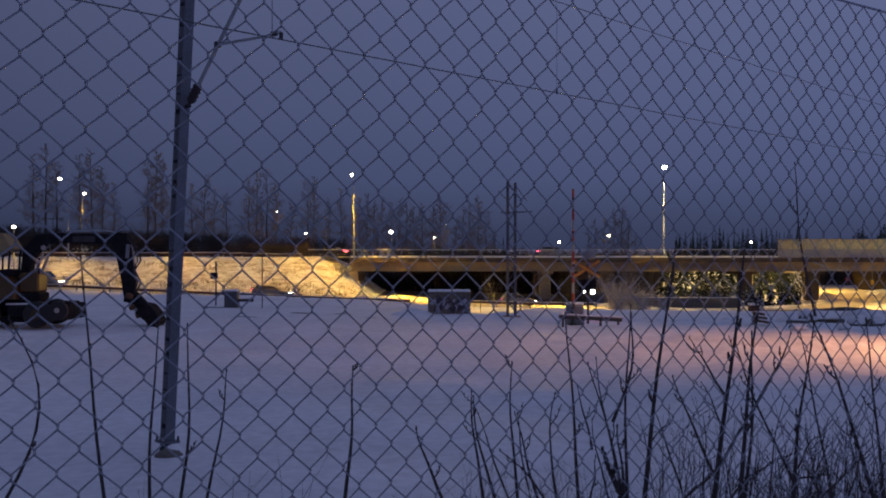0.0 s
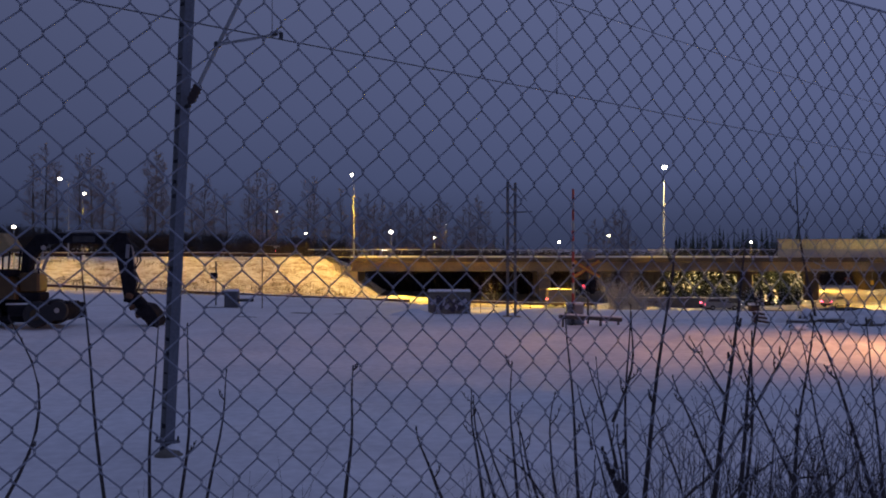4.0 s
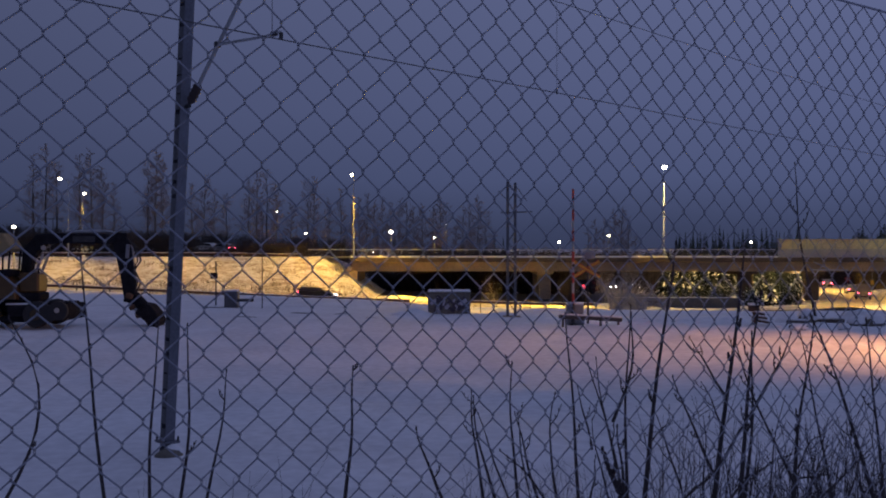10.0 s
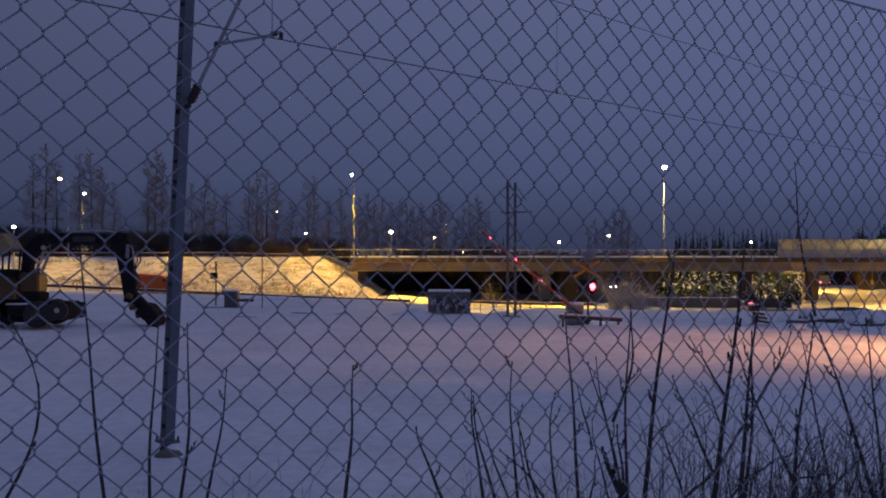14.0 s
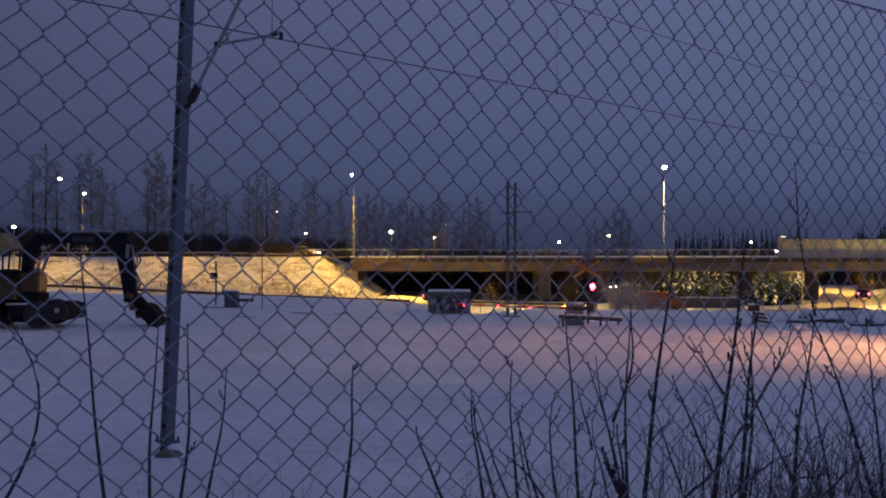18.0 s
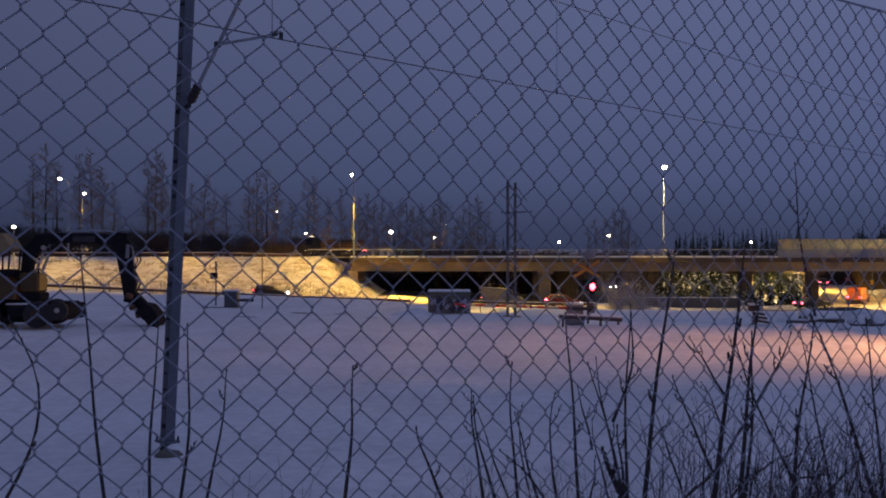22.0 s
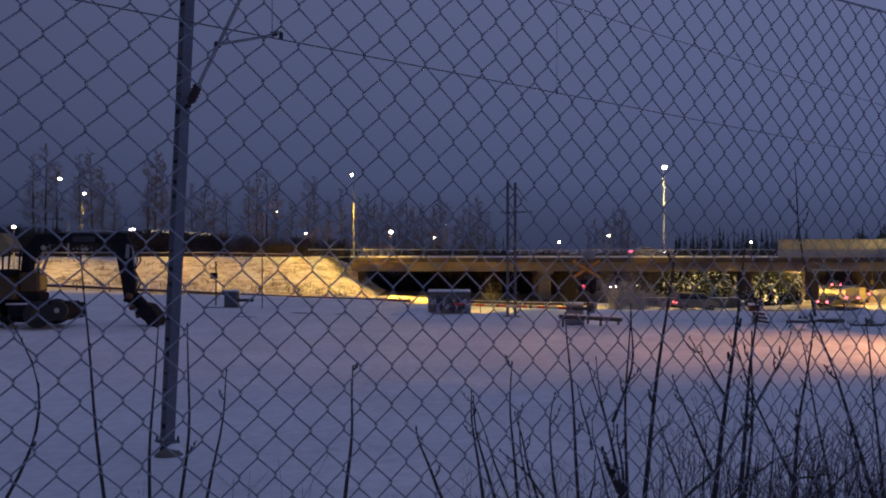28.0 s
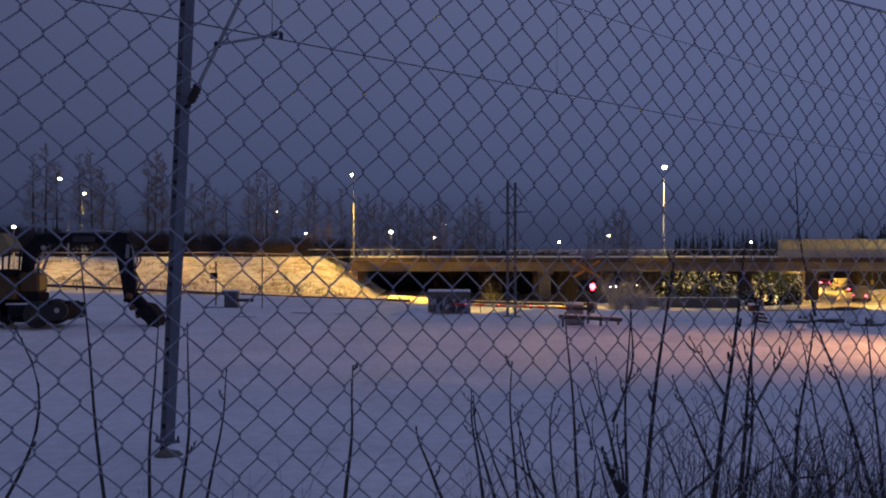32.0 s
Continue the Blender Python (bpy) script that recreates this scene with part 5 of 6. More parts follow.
thicket("dark_bushes", [(x, verge(x) + rng.uniform(0, 9)) for x in (rng.uniform(-98, -14) for _ in range(300))], 3.0, 0.045, BARK, "dark bare bushes along the embankment top", 1, 15)
thicket("dark_bushes", [(rng.uniform(-100, -38), rng.uniform(130.0, 132.0)) for _ in range(150)], 2.9, 0.05, BARK, "dark bare bushes along the embankment top", 8, 15, 0.3)
thicket("dark_bushes", [(rng.uniform(-40, -19), rng.uniform(129.8, 131.0)) for _ in range(70)], 1.7, 0.04, BARK, "low dark bushes along the embankment top", 9, 15, 0.3)
# bushes added as a dark backing, so that the gap under the flyover is black
thicket("dark_bushes", [(rng.uniform(-8, 38), rng.uniform(158, 172)) for _ in range(190)] + [(rng.uniform(-7, 21), rng.uniform(143, 148)) for _ in range(120)], 6.2, 0.085, BARK, "dense bushes added as dark backing behind the flyover", 2, 16)
thicket("dark_bushes", [(rng.uniform(-14, -5), rng.uniform(142.5, 147)) for _ in range(55)], 2.9, 0.06, BARK, "dark bushes added to cover the far side of the embankment end", 25, 16, 0.3)
thicket("dark_bushes", [(rng.uniform(47, 96), rng.uniform(192, 202)) for _ in range(150)], 6.4, 0.09, BARK, "dense bushes added as dark backing behind the flyover", 23, 14)
thicket("dark_bushes", [(rng.uniform(82, 125), rng.uniform(160, 186)) for _ in range(160)] + [(rng.uniform(55, 84), rng.uniform(180, 190)) for _ in range(110)] + [(rng.uniform(28, 50), rng.uniform(192, 204)) for _ in range(50)], 5.6, 0.075, BARK, "dense dark bushes beyond the lit bend", 4, 14)
thicket("dark_bushes", [(rng.uniform(74.5, 98), rng.uniform(160, 166)) for _ in range(120)], 4.8, 0.06, DRY_GRASS, "brown bushes along the outside of the bend", 24, 14)
# added low bushes stand in for the dark on the snow here
thicket("dark_bushes", [(rng.uniform(23, 36), rng.uniform(147, 151)) for _ in range(60)], 0.95, 0.03, BARK, "low bushes added to darken the ground by the back road", 21, 14)
thicket("dark_bushes", [(rng.uniform(33, 66), rng.uniform(176, 190)) for _ in range(110)], 4.2, 0.075, BARK, "dense dark bushes beyond the back road", 22, 14)
for xa, xb, hh, sd in ((18.4, 20.0, 4.3, 31), (19.7, 22.0, 3.1, 32), (21.6, 25.0, 1.9, 33)):
    thicket("frosted_bush", [(rng.uniform(xa, xb), rng.uniform(100.5, 103)) for _ in range(9)], hh, 0.019, FROST, "grey frosted bare bush beside the road", sd, 15, 0.6)
thicket("frosted_bush", [(-14.3 + rng.uniform(-0.9, 0.9), 127.0 + rng.uniform(-0.4, 0.4)) for _ in range(7)], 1.7, 0.02, FROST, "small frosted bush beside the abutment", 34, 16)
thicket("frosted_bush", [(17.0 + rng.uniform(-1.8, 2.4), 123 + rng.uniform(-1, 1)) for _ in range(9)], 2.9, 0.03, BARK, "bare bush beside the flyover pillar", 3)
thicket("frosted_bush", [(6.3 + rng.uniform(-0.8, 0.8), 119.5 + rng.uniform(-1, 1)) for _ in range(4)], 3.2, 0.009, FROST, "pale frosted bare bush beside the road", 5, 5)
thicket("roadside_weeds", [(x, 108.6 + rng.uniform(-1.2, 0.2)) for x in np.arange(-36, 4, 0.7)], 0.75, 0.014, DRY_GRASS, "dry weeds standing in the snow along the road", 6, 7)
tufts = [(rng.uniform(-75, -12), rng.uniform(119, 126)) for _ in range(26)]
thicket("slope_weeds", [(x + rng.gauss(0, 1.6), min(126.5, max(118.8, y + rng.gauss(0, 0.8)))) for x, y in tufts for _ in range(7)], 0.55, 0.016, DRY_GRASS, "tufts of dry weeds on the lit snow slope", 7, 8, 0.3)
thicket("slope_weeds", [(rng.uniform(-75, -13), rng.triangular(118.6, 121.5, 118.8)) for _ in range(170)], 0.75, 0.016, DRY_GRASS, "dry weeds along the foot of the lit slope", 17, 7, 0.25)


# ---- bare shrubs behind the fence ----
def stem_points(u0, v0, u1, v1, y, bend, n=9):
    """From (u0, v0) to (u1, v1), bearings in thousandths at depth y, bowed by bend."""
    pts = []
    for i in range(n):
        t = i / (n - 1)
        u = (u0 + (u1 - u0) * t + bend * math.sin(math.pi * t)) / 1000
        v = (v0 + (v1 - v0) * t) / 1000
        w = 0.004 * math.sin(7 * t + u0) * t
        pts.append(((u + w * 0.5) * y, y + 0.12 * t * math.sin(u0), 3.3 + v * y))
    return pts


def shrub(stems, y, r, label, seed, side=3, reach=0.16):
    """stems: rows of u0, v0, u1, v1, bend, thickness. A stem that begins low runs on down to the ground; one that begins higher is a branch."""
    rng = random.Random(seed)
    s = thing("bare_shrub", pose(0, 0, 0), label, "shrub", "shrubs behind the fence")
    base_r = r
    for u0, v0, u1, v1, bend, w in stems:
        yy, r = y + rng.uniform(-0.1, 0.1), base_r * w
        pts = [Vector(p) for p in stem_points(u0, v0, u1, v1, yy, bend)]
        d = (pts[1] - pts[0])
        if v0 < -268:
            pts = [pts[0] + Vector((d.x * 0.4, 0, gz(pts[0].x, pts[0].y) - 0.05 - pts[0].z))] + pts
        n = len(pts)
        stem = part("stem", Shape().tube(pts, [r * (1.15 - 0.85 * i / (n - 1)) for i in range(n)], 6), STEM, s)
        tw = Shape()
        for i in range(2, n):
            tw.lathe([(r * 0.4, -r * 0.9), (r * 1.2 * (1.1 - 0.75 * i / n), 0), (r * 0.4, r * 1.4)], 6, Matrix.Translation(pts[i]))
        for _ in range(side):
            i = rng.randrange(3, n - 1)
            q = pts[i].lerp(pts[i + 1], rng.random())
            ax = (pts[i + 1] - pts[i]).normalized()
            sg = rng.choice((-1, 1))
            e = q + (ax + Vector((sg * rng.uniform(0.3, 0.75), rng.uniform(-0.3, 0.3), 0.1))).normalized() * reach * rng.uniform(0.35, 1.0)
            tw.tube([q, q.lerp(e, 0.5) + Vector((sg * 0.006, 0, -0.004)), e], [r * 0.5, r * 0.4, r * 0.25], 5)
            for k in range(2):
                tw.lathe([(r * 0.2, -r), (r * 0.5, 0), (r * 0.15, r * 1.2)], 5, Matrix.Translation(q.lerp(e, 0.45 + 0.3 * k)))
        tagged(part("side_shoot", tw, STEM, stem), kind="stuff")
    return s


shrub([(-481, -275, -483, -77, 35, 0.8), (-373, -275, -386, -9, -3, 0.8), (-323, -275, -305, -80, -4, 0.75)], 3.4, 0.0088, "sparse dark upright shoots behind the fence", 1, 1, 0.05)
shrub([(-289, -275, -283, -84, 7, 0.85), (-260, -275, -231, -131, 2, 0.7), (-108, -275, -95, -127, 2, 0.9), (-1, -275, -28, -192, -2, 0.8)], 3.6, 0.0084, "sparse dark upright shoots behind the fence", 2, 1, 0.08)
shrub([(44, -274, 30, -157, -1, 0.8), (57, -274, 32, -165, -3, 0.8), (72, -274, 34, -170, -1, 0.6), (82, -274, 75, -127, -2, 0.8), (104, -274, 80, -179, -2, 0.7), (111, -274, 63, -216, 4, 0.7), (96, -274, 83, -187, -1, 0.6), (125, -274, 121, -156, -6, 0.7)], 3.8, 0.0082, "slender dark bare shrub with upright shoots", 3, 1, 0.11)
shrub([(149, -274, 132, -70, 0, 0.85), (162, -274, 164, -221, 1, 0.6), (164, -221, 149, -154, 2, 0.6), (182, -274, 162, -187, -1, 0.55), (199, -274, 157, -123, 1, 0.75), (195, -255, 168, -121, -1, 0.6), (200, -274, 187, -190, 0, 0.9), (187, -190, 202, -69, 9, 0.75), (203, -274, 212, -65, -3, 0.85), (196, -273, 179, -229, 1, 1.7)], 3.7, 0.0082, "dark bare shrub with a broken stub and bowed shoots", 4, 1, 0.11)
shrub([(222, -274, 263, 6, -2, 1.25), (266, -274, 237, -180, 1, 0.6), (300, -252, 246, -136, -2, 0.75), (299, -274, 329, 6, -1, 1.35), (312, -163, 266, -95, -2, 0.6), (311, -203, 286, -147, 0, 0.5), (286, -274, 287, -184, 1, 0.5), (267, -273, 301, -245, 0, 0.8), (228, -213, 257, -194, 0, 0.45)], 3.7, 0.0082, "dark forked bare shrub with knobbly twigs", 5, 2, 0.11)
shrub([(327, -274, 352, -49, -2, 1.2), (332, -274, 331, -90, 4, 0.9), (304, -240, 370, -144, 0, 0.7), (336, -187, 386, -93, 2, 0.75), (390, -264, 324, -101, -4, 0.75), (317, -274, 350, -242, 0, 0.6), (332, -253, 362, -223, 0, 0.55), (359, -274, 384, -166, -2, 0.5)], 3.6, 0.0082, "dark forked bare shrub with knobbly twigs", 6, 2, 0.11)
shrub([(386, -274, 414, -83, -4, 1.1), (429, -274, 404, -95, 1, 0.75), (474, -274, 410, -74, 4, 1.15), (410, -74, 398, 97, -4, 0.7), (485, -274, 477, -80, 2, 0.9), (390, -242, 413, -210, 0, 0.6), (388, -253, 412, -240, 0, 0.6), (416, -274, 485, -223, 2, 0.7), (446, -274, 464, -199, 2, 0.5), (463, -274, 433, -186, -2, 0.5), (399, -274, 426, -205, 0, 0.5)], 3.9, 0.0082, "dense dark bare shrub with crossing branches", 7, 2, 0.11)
rng = random.Random(31)
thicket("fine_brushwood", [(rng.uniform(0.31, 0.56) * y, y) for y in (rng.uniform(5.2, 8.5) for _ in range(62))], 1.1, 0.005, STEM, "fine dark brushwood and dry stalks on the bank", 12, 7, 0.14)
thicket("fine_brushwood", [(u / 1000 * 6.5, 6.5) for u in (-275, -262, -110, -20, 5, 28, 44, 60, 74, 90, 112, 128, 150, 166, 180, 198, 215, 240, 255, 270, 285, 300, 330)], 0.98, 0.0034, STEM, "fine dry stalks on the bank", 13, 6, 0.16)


# ---- vehicles ----
tyre = Shape().lathe([(0.2, -0.1), (0.3, -0.11), (0.325, -0.06), (0.325, 0.06), (0.3, 0.11), (0.2, 0.1)], 18, pose(0, 0, 0, 90, 0, 0)).mesh("wheel", RUBBER)
hub = Shape().lathe([(0.05, -0.115), (0.19, -0.09), (0.2, 0.0), (0.2, 0.08)], 14, pose(0, 0, 0, 90, 0, 0)).mesh("rim", CHROME)
SHAPES = {
    "hatch": dict(l=4.3, w=1.76, low=[(-2.1, 0.3), (2.1, 0.3), (2.16, 0.55), (2.0, 0.78), (1.0, 0.93), (-2.05, 1.0), (-2.15, 0.7)],
                  top=[(-2.0, 0.95), (0.95, 0.93), (0.25, 1.4), (-0.4, 1.48), (-1.6, 1.44)], wb=1.3),
    "sedan": dict(l=4.6, w=1.8, low=[(-2.3, 0.32), (2.25, 0.3), (2.32, 0.55), (2.15, 0.76), (1.05, 0.92), (-1.5, 0.98), (-2.25, 0.95), (-2.33, 0.7)],
                  top=[(-1.65, 0.96), (1.05, 0.92), (0.35, 1.38), (-0.3, 1.45), (-1.0, 1.4)], wb=1.38),
    "estate": dict(l=4.7, w=1.8, low=[(-2.32, 0.32), (2.28, 0.3), (2.35, 0.55), (2.2, 0.78), (1.1, 0.94), (-2.3, 1.0), (-2.38, 0.7)],
                   top=[(-2.25, 0.98), (1.1, 0.94), (0.4, 1.42), (-0.3, 1.5), (-2.0, 1.46)], wb=1.4),
    "van": dict(l=5.4, w=1.95, low=[(-2.7, 0.35), (2.65, 0.32), (2.72, 0.7), (2.5, 1.02), (1.75, 1.22), (-2.7, 1.25)],
                top=[(-2.7, 1.24), (1.75, 1.2), (1.05, 1.98), (0.7, 2.1), (-2.55, 2.18), (-2.7, 2.0)], wb=1.65),
}


def car(style, paint, label, tail=TAIL_GLOW, panel_van=False, name="car", category="car"):
    d = SHAPES[style]
    w = d["w"] / 2
    c = thing(name, pose(0, 0, 0), label, category, "traffic")
    body = part("body", Shape().prism(d["low"], -w, w, 0.07), paint, c)
    cabin = part("cabin", Shape().prism(d["top"], -w + 0.1, w - 0.1, 0.09), paint, c)
    t = d["top"]
    cx, cz = sum(p[0] for p in t) / len(t), sum(p[1] for p in t) / len(t)
    glassy = [(cx + (x - cx) * 0.86, cz + (z - cz) * 0.68) for x, z in t]
    if panel_van:
        glassy = [(x, z) for x, z in ((0.75, 1.3), (1.45, 1.3), (1.05, 1.85), (0.75, 1.9))]
    part("side_window", Shape().prism(glassy, -w + 0.085, -w + 0.12), WINDOW, cabin)
    part("side_window", Shape().prism(glassy, w - 0.12, w - 0.085), WINDOW, cabin)
    a, b = t[1], t[2]
    m = ((a[0] + b[0]) / 2 + 0.02, 0, (a[1] + b[1]) / 2 + 0.02)
    part("windscreen", Shape().box(m, (math.hypot(a[0] - b[0], a[1] - b[1]) * 0.86, d["w"] - 0.42, 0.02), ry=math.degrees(math.atan2(a[1] - b[1], a[0] - b[0])) * -1), WINDOW, cabin)
    f, r = max(p[0] for p in d["low"]), min(p[0] for p in d["low"])
    k = 1.12 if style == "van" else 1.0
    for y in (-w, w):
        for x in (-d["wb"], d["wb"]):
            wh = part("wheel", tyre, RUBBER, c, at=pose(x, y * 0.93, 0.325, 0, 0, 0 if y > 0 else 180))
            part("rim", hub, CHROME, wh)
        s = 1 if y > 0 else -1
        part("headlight", Shape().box((f - 0.09, y - s * 0.3, 0.64 * k), (0.16, 0.36, 0.17), bev=0.05), HEAD_GLOW, c, "lit white headlight")
        part("taillight", Shape().box((r + 0.02, y - s * 0.2, 0.82 * k), (0.1, 0.3, 0.2), bev=0.04), tail, c, "lit red tail light")
        part("door_mirror", Shape().box((0.75 * k, y + s * 0.06, 0.98 * k), (0.14, 0.16, 0.12), bev=0.03), BLACK_PAINT, c)
    part("bumper", Shape().box((f - 0.02, 0, 0.42), (0.14, d["w"] - 0.1, 0.2), bev=0.04), BLACK_PAINT, c)
    part("bumper", Shape().box((r + 0.02, 0, 0.44), (0.14, d["w"] - 0.1, 0.2), bev=0.04), BLACK_PAINT, c)
    part("number_plate", Shape().box((r - 0.06, 0, 0.62), (0.02, 0.46, 0.11), bev=0.004), WHITE_PAINT, c)
    return c


def lorry(label, load):
    """A rigid lorry; load: logs or a long box trailer with marker lights."""
    c = thing("lorry", pose(0, 0, 0), label, "lorry", "traffic")
    half = 4.4 if load == "logs" else 9.0
    part("chassis", Shape().box((0, 0, 0.85), (half * 2, 1.0, 0.3), bev=0.04), BLACK_PAINT, c)
    cab_x = half - 1.0
    cb = part("cab", Shape().prism([(cab_x - 1.1, 0.6), (cab_x + 1.0, 0.55), (cab_x + 1.05, 1.5), (cab_x + 0.85, 2.6), (cab_x + 0.3, 2.95), (cab_x - 1.1, 2.9)], -1.22, 1.22, 0.08), PAINTS["dark"], c)
    for y in (-1.235, 1.225):
        part("side_window", Shape().prism([(cab_x - 0.2, 1.7), (cab_x + 0.85, 1.7), (cab_x + 0.7, 2.5), (cab_x - 0.2, 2.5)], y, y + 0.012), WINDOW, cb)
    part("windscreen", Shape().box((cab_x + 0.97, 0, 2.15), (0.03, 2.1, 1.0), ry=-8), WINDOW, cb)
    for y in (-0.9, 0.9):
        part("headlight", Shape().box((half + 0.02, y, 0.8), (0.16, 0.42, 0.2), bev=0.05), HEAD_GLOW, c, "lit white headlight")
        part("taillight", Shape().box((-half - 0.02, y, 0.95), (0.1, 0.36, 0.18), bev=0.04), TAIL_GLOW, c, "lit red tail light")
    for x in ([cab_x, -2.0, -3.3] if load == "logs" else [cab_x, 3.6, 2.3, -5.2, -6.4, -7.6]):
        for y in (-1.05, 1.05):
            wh = part("wheel", Shape().lathe([(0.28, -0.16), (0.48, -0.16), (0.5, 0), (0.48, 0.16), (0.28, 0.16)], 16, pose(0, 0, 0, 90, 0, 0)), RUBBER, c, at=pose(x, y, 0.5))
            part("rim", Shape().lathe([(0.1, -0.17), (0.28, -0.12), (0.28, 0.1), (0.1, 0.12)], 12, pose(0, 0, 0, 90, 0, 0)), STEEL, wh)
    if load == "logs":
        rng_ = random.Random(3)
        for k in range(24):
            y, z = -0.95 + 0.38 * (k % 6), 1.2 + 0.4 * (k // 6)
            part("log", Shape().tube([(-half + rng_.uniform(0, 0.4), y, z), (half - 2.5 + rng_.uniform(-0.3, 0.2), y, z)], rng_.uniform(0.16, 0.2), 8), LOG, c)
        for x in (-3.6, -1.0, 1.2):
            for y in (-1.2, 1.2):
                part("stake", Shape().box((x, y, 1.9), (0.12, 0.1, 1.9), bev=0.01), STEEL, c)
        for x in (-2.4, 0.4):
            for y in (-1.26, 1.26):
                part("marker_light", Shape().box((x, y, 0.9), (0.3, 0.04, 0.1), bev=0.01), MARKER_GLOW, c)
        part("roof_light", Shape().box((cab_x + 0.3, 0, 3.0), (0.2, 1.8, 0.12), bev=0.03), MARKER_GLOW, cb)
    else:
        part("box_body", Shape().box((-1.4, 0, 2.15), (14.8, 2.5, 2.25), bev=0.05), PAINTS["dark"], c, "long dark trailer box")
        for z in (3.24, 2.98):
            for x in np.arange(-8.4, 5.9, 0.9):
                part("marker_light", Shape().box((x, 1.27, z), (0.7, 0.04, 0.035), bev=0.01), MARKER_GLOW, c)
        part("roof_light", Shape().box((cab_x + 0.4, 0, 3.15), (0.3, 2.0, 0.26), bev=0.05), HEAD_GLOW, cb, "bright lamp bar on the cab roof")
    return c


PAINTS = {
    "silver": material("silver_paint", (0.27, 0.27, 0.28), 0.35, 0.4, vary=0.12, scale=2.0, fine=30.0, bump=0.02),
    "dark": material("dark_paint", (0.03, 0.032, 0.036), 0.35, 0.2, vary=0.2, scale=2.0, fine=30.0, bump=0.02),
    "white": material("white_car_paint", (0.62, 0.61, 0.58), 0.4, 0.0, vary=0.12, scale=2.0, fine=30.0, bump=0.02),
    "red": material("red_car_paint", (0.20, 0.018, 0.016), 0.35, 0.1, vary=0.15, scale=2.0, fine=30.0, bump=0.02),
    "orange": material("orange_van_paint", (0.52, 0.12, 0.025), 0.4, 0.0, vary=0.12, scale=2.0, fine=30.0, bump=0.02),
    "beige": material("beige_paint", (0.26, 0.232, 0.175), 0.4, 0.0, vary=0.15, scale=2.0, fine=30.0, bump=0.02),
}


def drive(ob, route, knots):
    """knots: seconds and way along the route; before and after them the speed stays."""
    ts, ss = [k[0] for k in knots], [k[1] * (1.14 if route is LOW_ROAD else 1.0) for k in knots]
    if route is LOW_ROAD:
        ss = [low_way(s) for s in ss]
    v0 = (ss[1] - ss[0]) / (ts[1] - ts[0])
    v1 = (ss[-1] - ss[-2]) / (ts[-1] - ts[-2])
    rows = []
    for i in range(65):
        t = i * 0.5
        s = ss[0] + (t - ts[0]) * v0 if t < ts[0] else ss[-1] + (t - ts[-1]) * v1 if t > ts[-1] else float(np.interp(t, ts, ss))
        rows.append((t, route.placed(s, 0.05 if route is LOW_ROAD or route is BACK else 0.015)))
    walk(ob, rows)


def bend(t, first):
    """The drive round the bend under the flyover, from the time t at way 40."""
    return first + [(t, 40.0), (t + 1, 47.0), (t + 2, 55.0), (t + 3, 62.0), (t + 4, 70.0), (t + 5, 79.0), (t + 6, 90.0), (t + 7, 102.0), (t + 8, 115.0)]


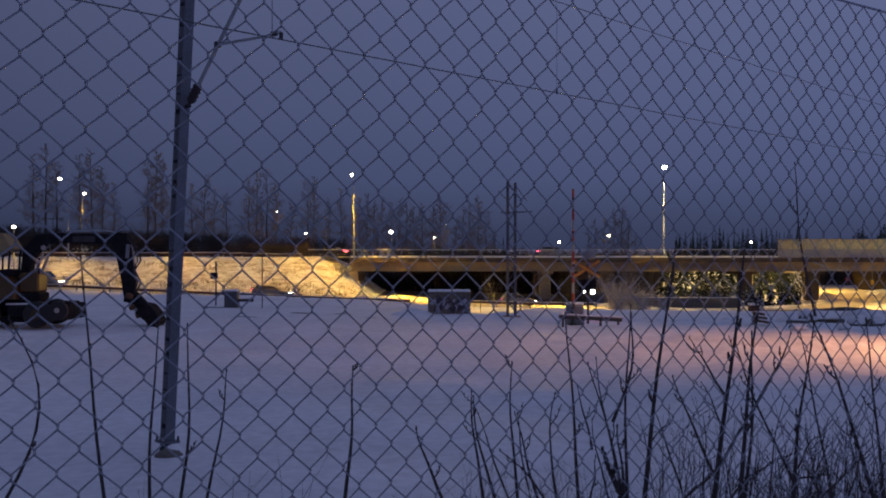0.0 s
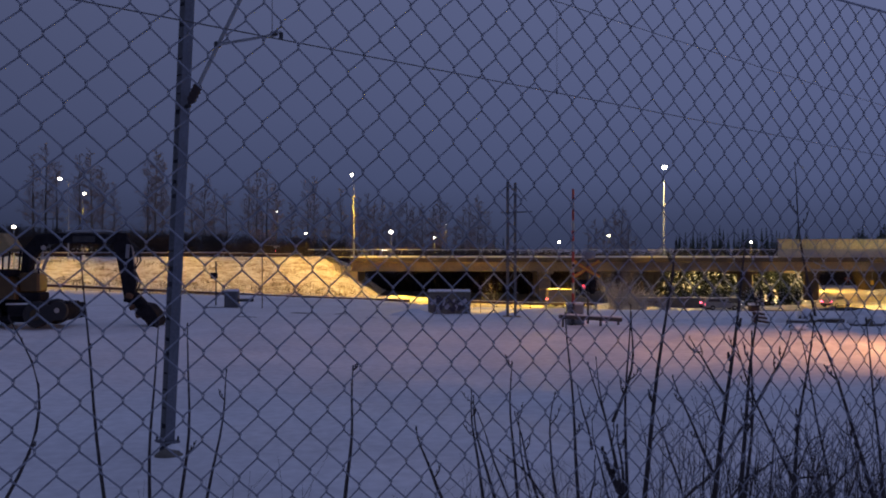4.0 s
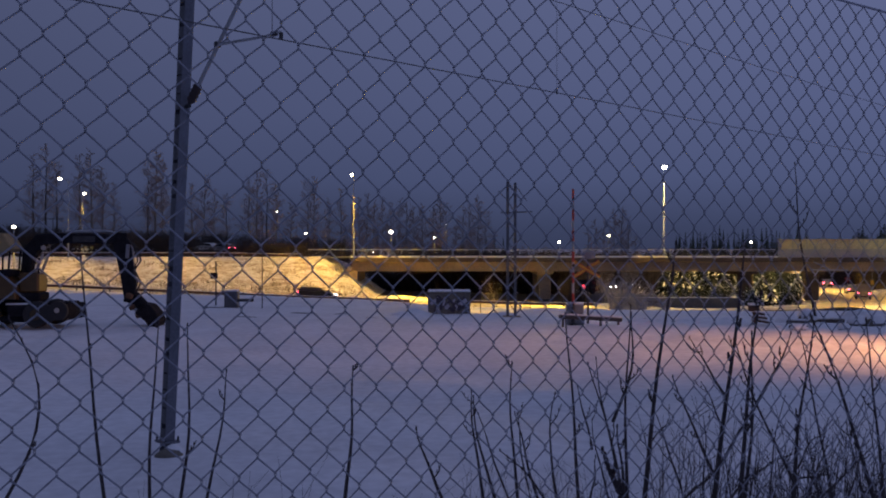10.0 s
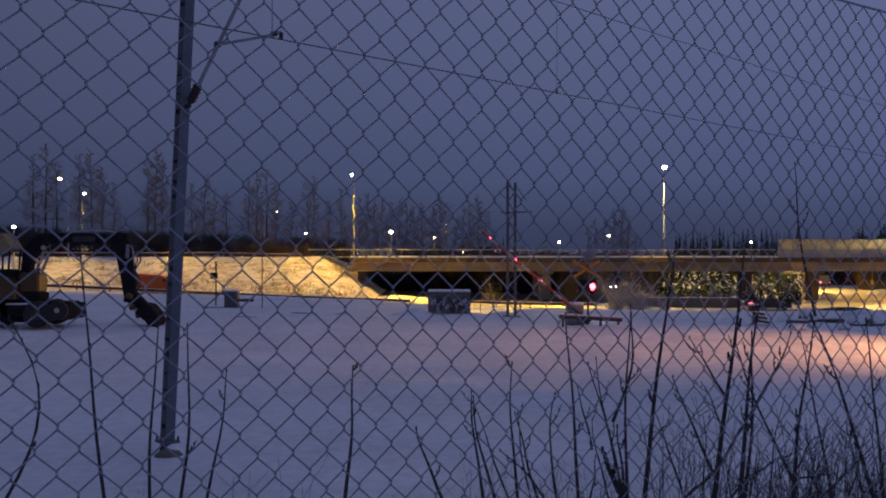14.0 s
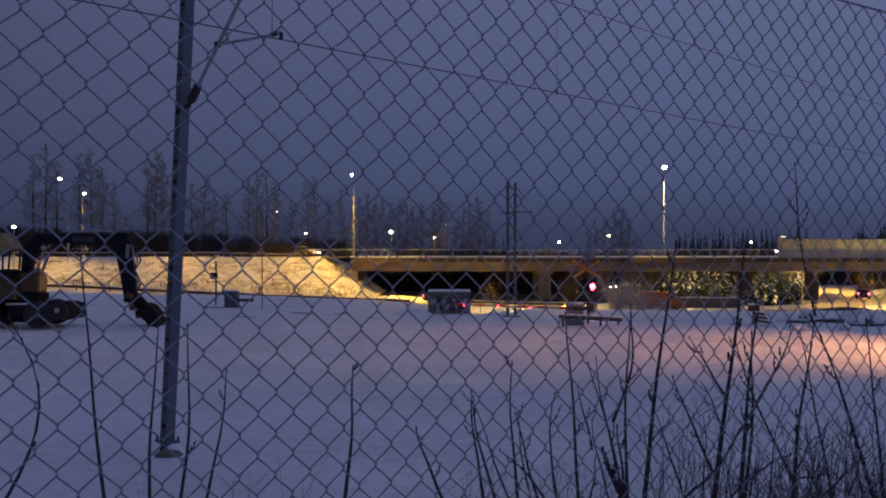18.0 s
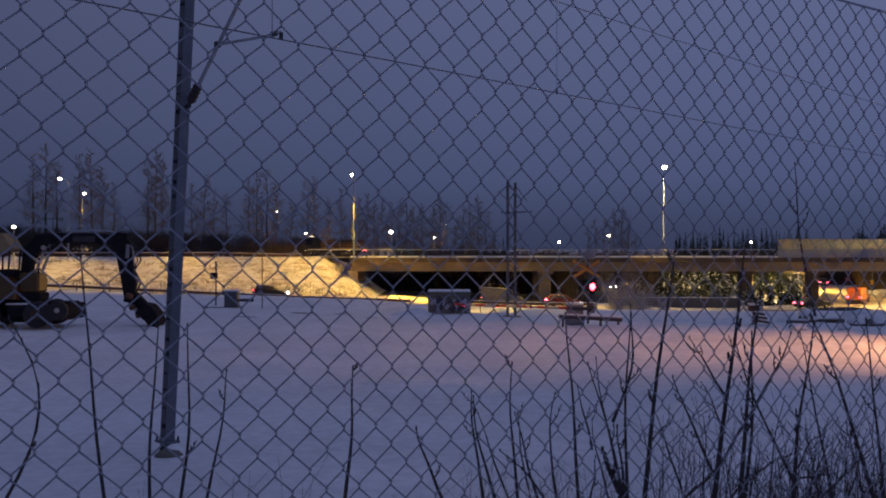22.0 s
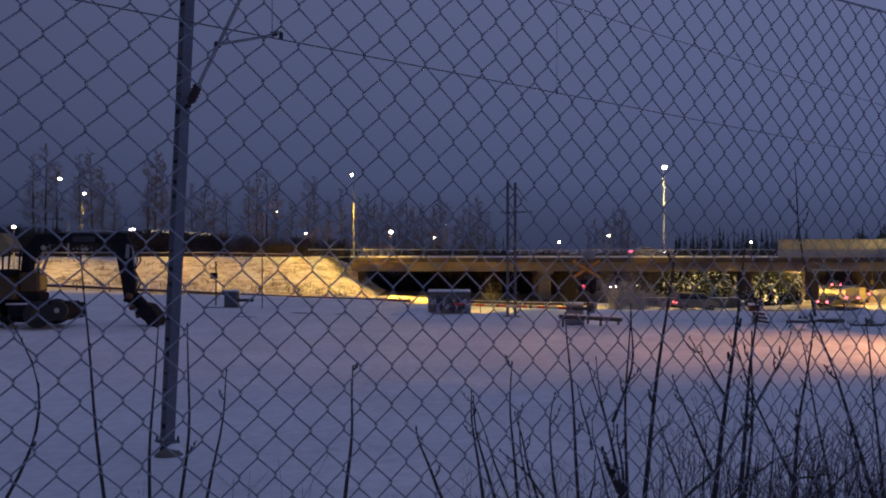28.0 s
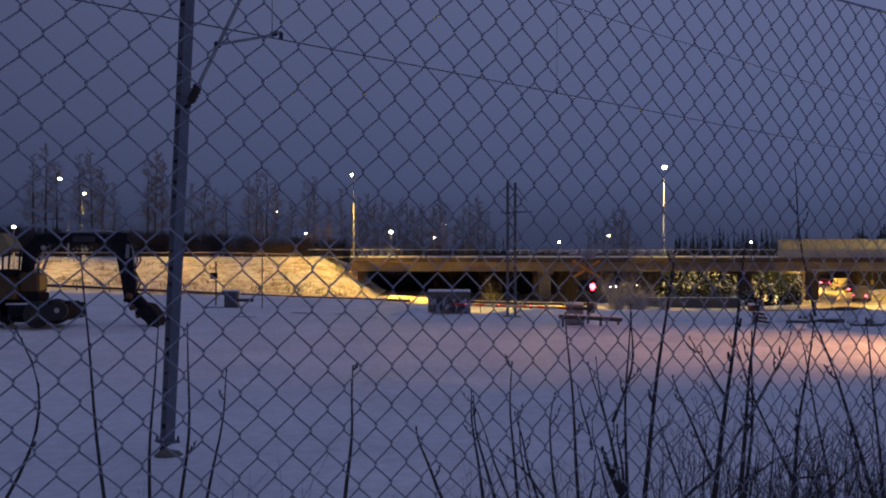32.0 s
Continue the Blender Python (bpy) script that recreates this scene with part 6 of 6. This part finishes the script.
def motions():
    # lower road
    drive(car("van", PAINTS["beige"], "beige panel van with lit headlights on the lower road", panel_van=True, name="van", category="van"), LOW_ROAD,
          bend(6.95, [(0, -44.4), (1, -29.2), (2, -13.8), (3, 1.0), (3.5, 8.1), (5.5, 31.0), (6.5, 38.0)]))
    drive(car("estate", PAINTS["silver"], "silver estate car with lights on, on the lower road"), LOW_ROAD, bend(5.3, [(0, -18.8), (1, -4.6), (2, 9.3), (3, 21.1), (3.5, 27.0)]))
    drive(car("hatch", PAINTS["silver"], "silver hatchback with lights on, on the lower road"), LOW_ROAD, bend(3.2, [(0, 8.3), (0.5, 15.0), (1, 20.8), (2, 31.2)]))
    drive(car("estate", PAINTS["dark"], "dark estate car with lights on, on the lower road"), LOW_ROAD,
          bend(14.9, [(8.5, -38.3), (9.5, -21.7), (10.5, -5.9), (11.5, 9.4), (12.5, 22.5), (13, 28.0), (14, 36.2)]))
    drive(car("van", PAINTS["orange"], "bright orange panel van with lights on, on the lower road", panel_van=True, name="van", category="van"), LOW_ROAD,
          bend(20.1, [(13, -45.8), (13.5, -38.8), (14, -31.4), (14.5, -24.1), (16.5, 5.2), (17, 11.8), (17.5, 17.8), (18, 24.2), (18.5, 29.4), (19, 33.4), (19.5, 37.0)]))
    drive(car("sedan", PAINTS["dark"], "dark saloon car with lights on, on the lower road"), LOW_ROAD,
          bend(21.8, [(16.5, -23.8), (17, -15.8), (17.5, -7.4), (18.5, 7.2), (19, 14.2), (19.5, 20.6), (20, 26.6), (20.5, 31.2), (21, 35.0)]))
    drive(car("hatch", PAINTS["red"], "dark red hatchback with brake lights on, on the lower road", BRAKE_GLOW), LOW_ROAD,
          bend(25.0, [(18.5, -39.7), (19, -31.7), (19.5, -24.1), (20, -15.9), (20.5, -8.6), (21, -0.9), (22, 13.3), (22.5, 19.2), (23, 24.8), (23.5, 29.8), (24, 34.0), (24.5, 37.4)]))
    drive(car("van", PAINTS["beige"], "pale delivery van with lights on, on the lower road", panel_van=True, name="van", category="van"), LOW_ROAD,
          bend(26.2, [(20, -23.0), (20.5, -15.5), (21, -8.0), (22, 6.6), (22.5, 13.6), (23, 19.8), (23.5, 25.2), (24, 30.0), (25, 36.0)]))
    drive(car("hatch", PAINTS["dark"], "dark hatchback with lights on, on the lower road"), LOW_ROAD,
          bend(27.3, [(20.5, -43.6), (21, -35.4), (21.5, -27.5), (22, -18.9), (22.5, -11.9), (23, -4.2), (23.5, 3.8), (24, 10.6), (24.5, 17.2), (25, 23.4), (25.5, 28.6)]))
    drive(car("van", PAINTS["beige"], "beige minivan with lights on, on the lower road", name="van", category="van"), LOW_ROAD,
          bend(29.7, [(23, -43.8), (23.5, -35.8), (24, -28.1), (24.5, -19.4), (25, -11.7), (25.5, -4.7), (27.5, 22.4), (28, 27.9), (28.5, 32.5), (29, 36.2)]))
    # flyover, to the east on the near lane, to the west on the far lane
    drive(car("estate", PAINTS["silver"], "silver estate car crossing the flyover"), TOP_EAST, [(0, 16.0), (1, 38.0)])
    drive(car("hatch", PAINTS["white"], "white hatchback crossing the flyover"), TOP_EAST, [(17.0, -42.0), (18.5, -9.5), (19, 0.8), (20, 21.7), (21, 43.4)])
    drive(car("sedan", PAINTS["silver"], "silver saloon car crossing the flyover"), TOP_EAST, [(25.5, -26.0), (27.5, 18.7), (28, 29.4), (28.5, 41.2)])
    drive(car("estate", PAINTS["white"], "white estate car crossing the flyover"), TOP_WEST, [(0.5, -48.2), (3.5, 17.4)])
    drive(car("sedan", PAINTS["dark"], "dark saloon car crossing the flyover"), TOP_WEST, [(0, 17.0), (2, 60.0)])
    drive(car("sedan", PAINTS["white"], "white saloon car crossing the flyover"), TOP_WEST, [(6, -41.9), (7, -19.4), (8, 1.6), (9, 20.6)])
    drive(car("hatch", PAINTS["silver"], "silver hatchback crossing the flyover"), TOP_WEST, [(7, -38.9), (8, -13.6), (9, 11.6)])
    drive(car("estate", PAINTS["dark"], "dark estate car crossing the flyover"), TOP_WEST, [(12.5, -34.5), (14.5, 4.5)])
    drive(lorry("dark timber lorry loaded with cut logs", "logs"), TOP_WEST, [(18.5, -46.7), (19, -39.0), (20, -18.6), (21, -1.3), (22, 16.3), (22.5, 26.0), (23, 35.0)])
    drive(car("van", PAINTS["dark"], "dark van on the slip road with lights on", name="van", category="van"), RAMP, [(17, -42.0), (18, -20.0), (19, -1.0), (19.5, 6.0), (20, 12.5), (20.5, 20.5), (21, 31.0)])
    drive(lorry("long dark box lorry outlined by marker lights", "box"), RAMP, [(27.5, -5.2), (28, 0.6), (28.5, 6.2), (29, 11.6), (29.5, 17.0), (30, 22.4), (30.5, 28.2), (31, 34.2)])
    # cars that come up behind the flyover and queue there
    for label, paint, knots in (("dark car waiting behind the flyover with lights on", "dark", [(0, -22.0), (2, -6.0), (3.5, 4.0), (5, 10.0), (7, 16.0), (8, 16.1), (30, 16.2)]),
                                ("silver car waiting behind the flyover with lights on", "silver", [(4, -26.0), (6, -8.0), (7, 2.0), (8, 7.0), (9.5, 9.6), (10.5, 9.8), (30, 9.9)])):
        drive(car("hatch", PAINTS[paint], label), BACK, knots)
    # barrier arm: up, then down to the level
    turn_rows = [(0, 0), (10.2, 0), (10.8, 5), (11.5, 16), (12, 24), (12.5, 30.5), (13, 37), (13.5, 43.5), (14, 50), (14.5, 57), (15.5, 72), (16.3, 85), (16.8, 88), (32, 88)]
    walk(arm_hub, [(t, pose(*ARM_PIVOT, 0, -a, 0)) for t, a in turn_rows])
    # signal drums: the red pair flashes in turn, the white pair stops as the red begins
    def flash(lens, dx, z, spans):
        rows = [(0.0, pose(dx, -0.06, z, 0, 0, 0 if spans[0][0] <= 0 else 180))]
        for a, b in spans:
            if a > 0:
                rows += [(a + d, pose(dx, -0.06, z, 0, 0, r)) for d, r in ((-0.09, 180), (-0.05, 240), (-0.02, 300), (0.02, 360))]
            if b < 31.9:
                rows += [(b + d, pose(dx, -0.06, z, 0, 0, r)) for d, r in ((-0.02, 0), (0.02, 60), (0.05, 120), (0.09, 180))]
        if rows[-1][0] < 32:
            rows.append((32.0, rows[-1][1]))
        walk(lens, rows)

    first = [(2.07 + 1.048 * k, 2.61 + 1.048 * k) for k in range(29)]
    second = [(1.34, 2.04)] + [(2.63 + 1.048 * k, 3.09 + 1.048 * k) for k in range(28)]
    white = [(-1.0, 0.12), (1.14, 1.37)]
    for (lens, dx, z), spans in zip(beacons, (first, second, white, white)):
        flash(lens, dx, z, [p for p in spans if p[0] < 31.8])
    for lens, z in arm_lamps:
        rows = []
        for i in range(161):
            t = i * 0.2
            rows.append((t, pose(0, -0.1, z, 0, 0, (max(t, 12.3) - 12.85) / 1.05 * 360)))
        walk(lens, rows)


motions()
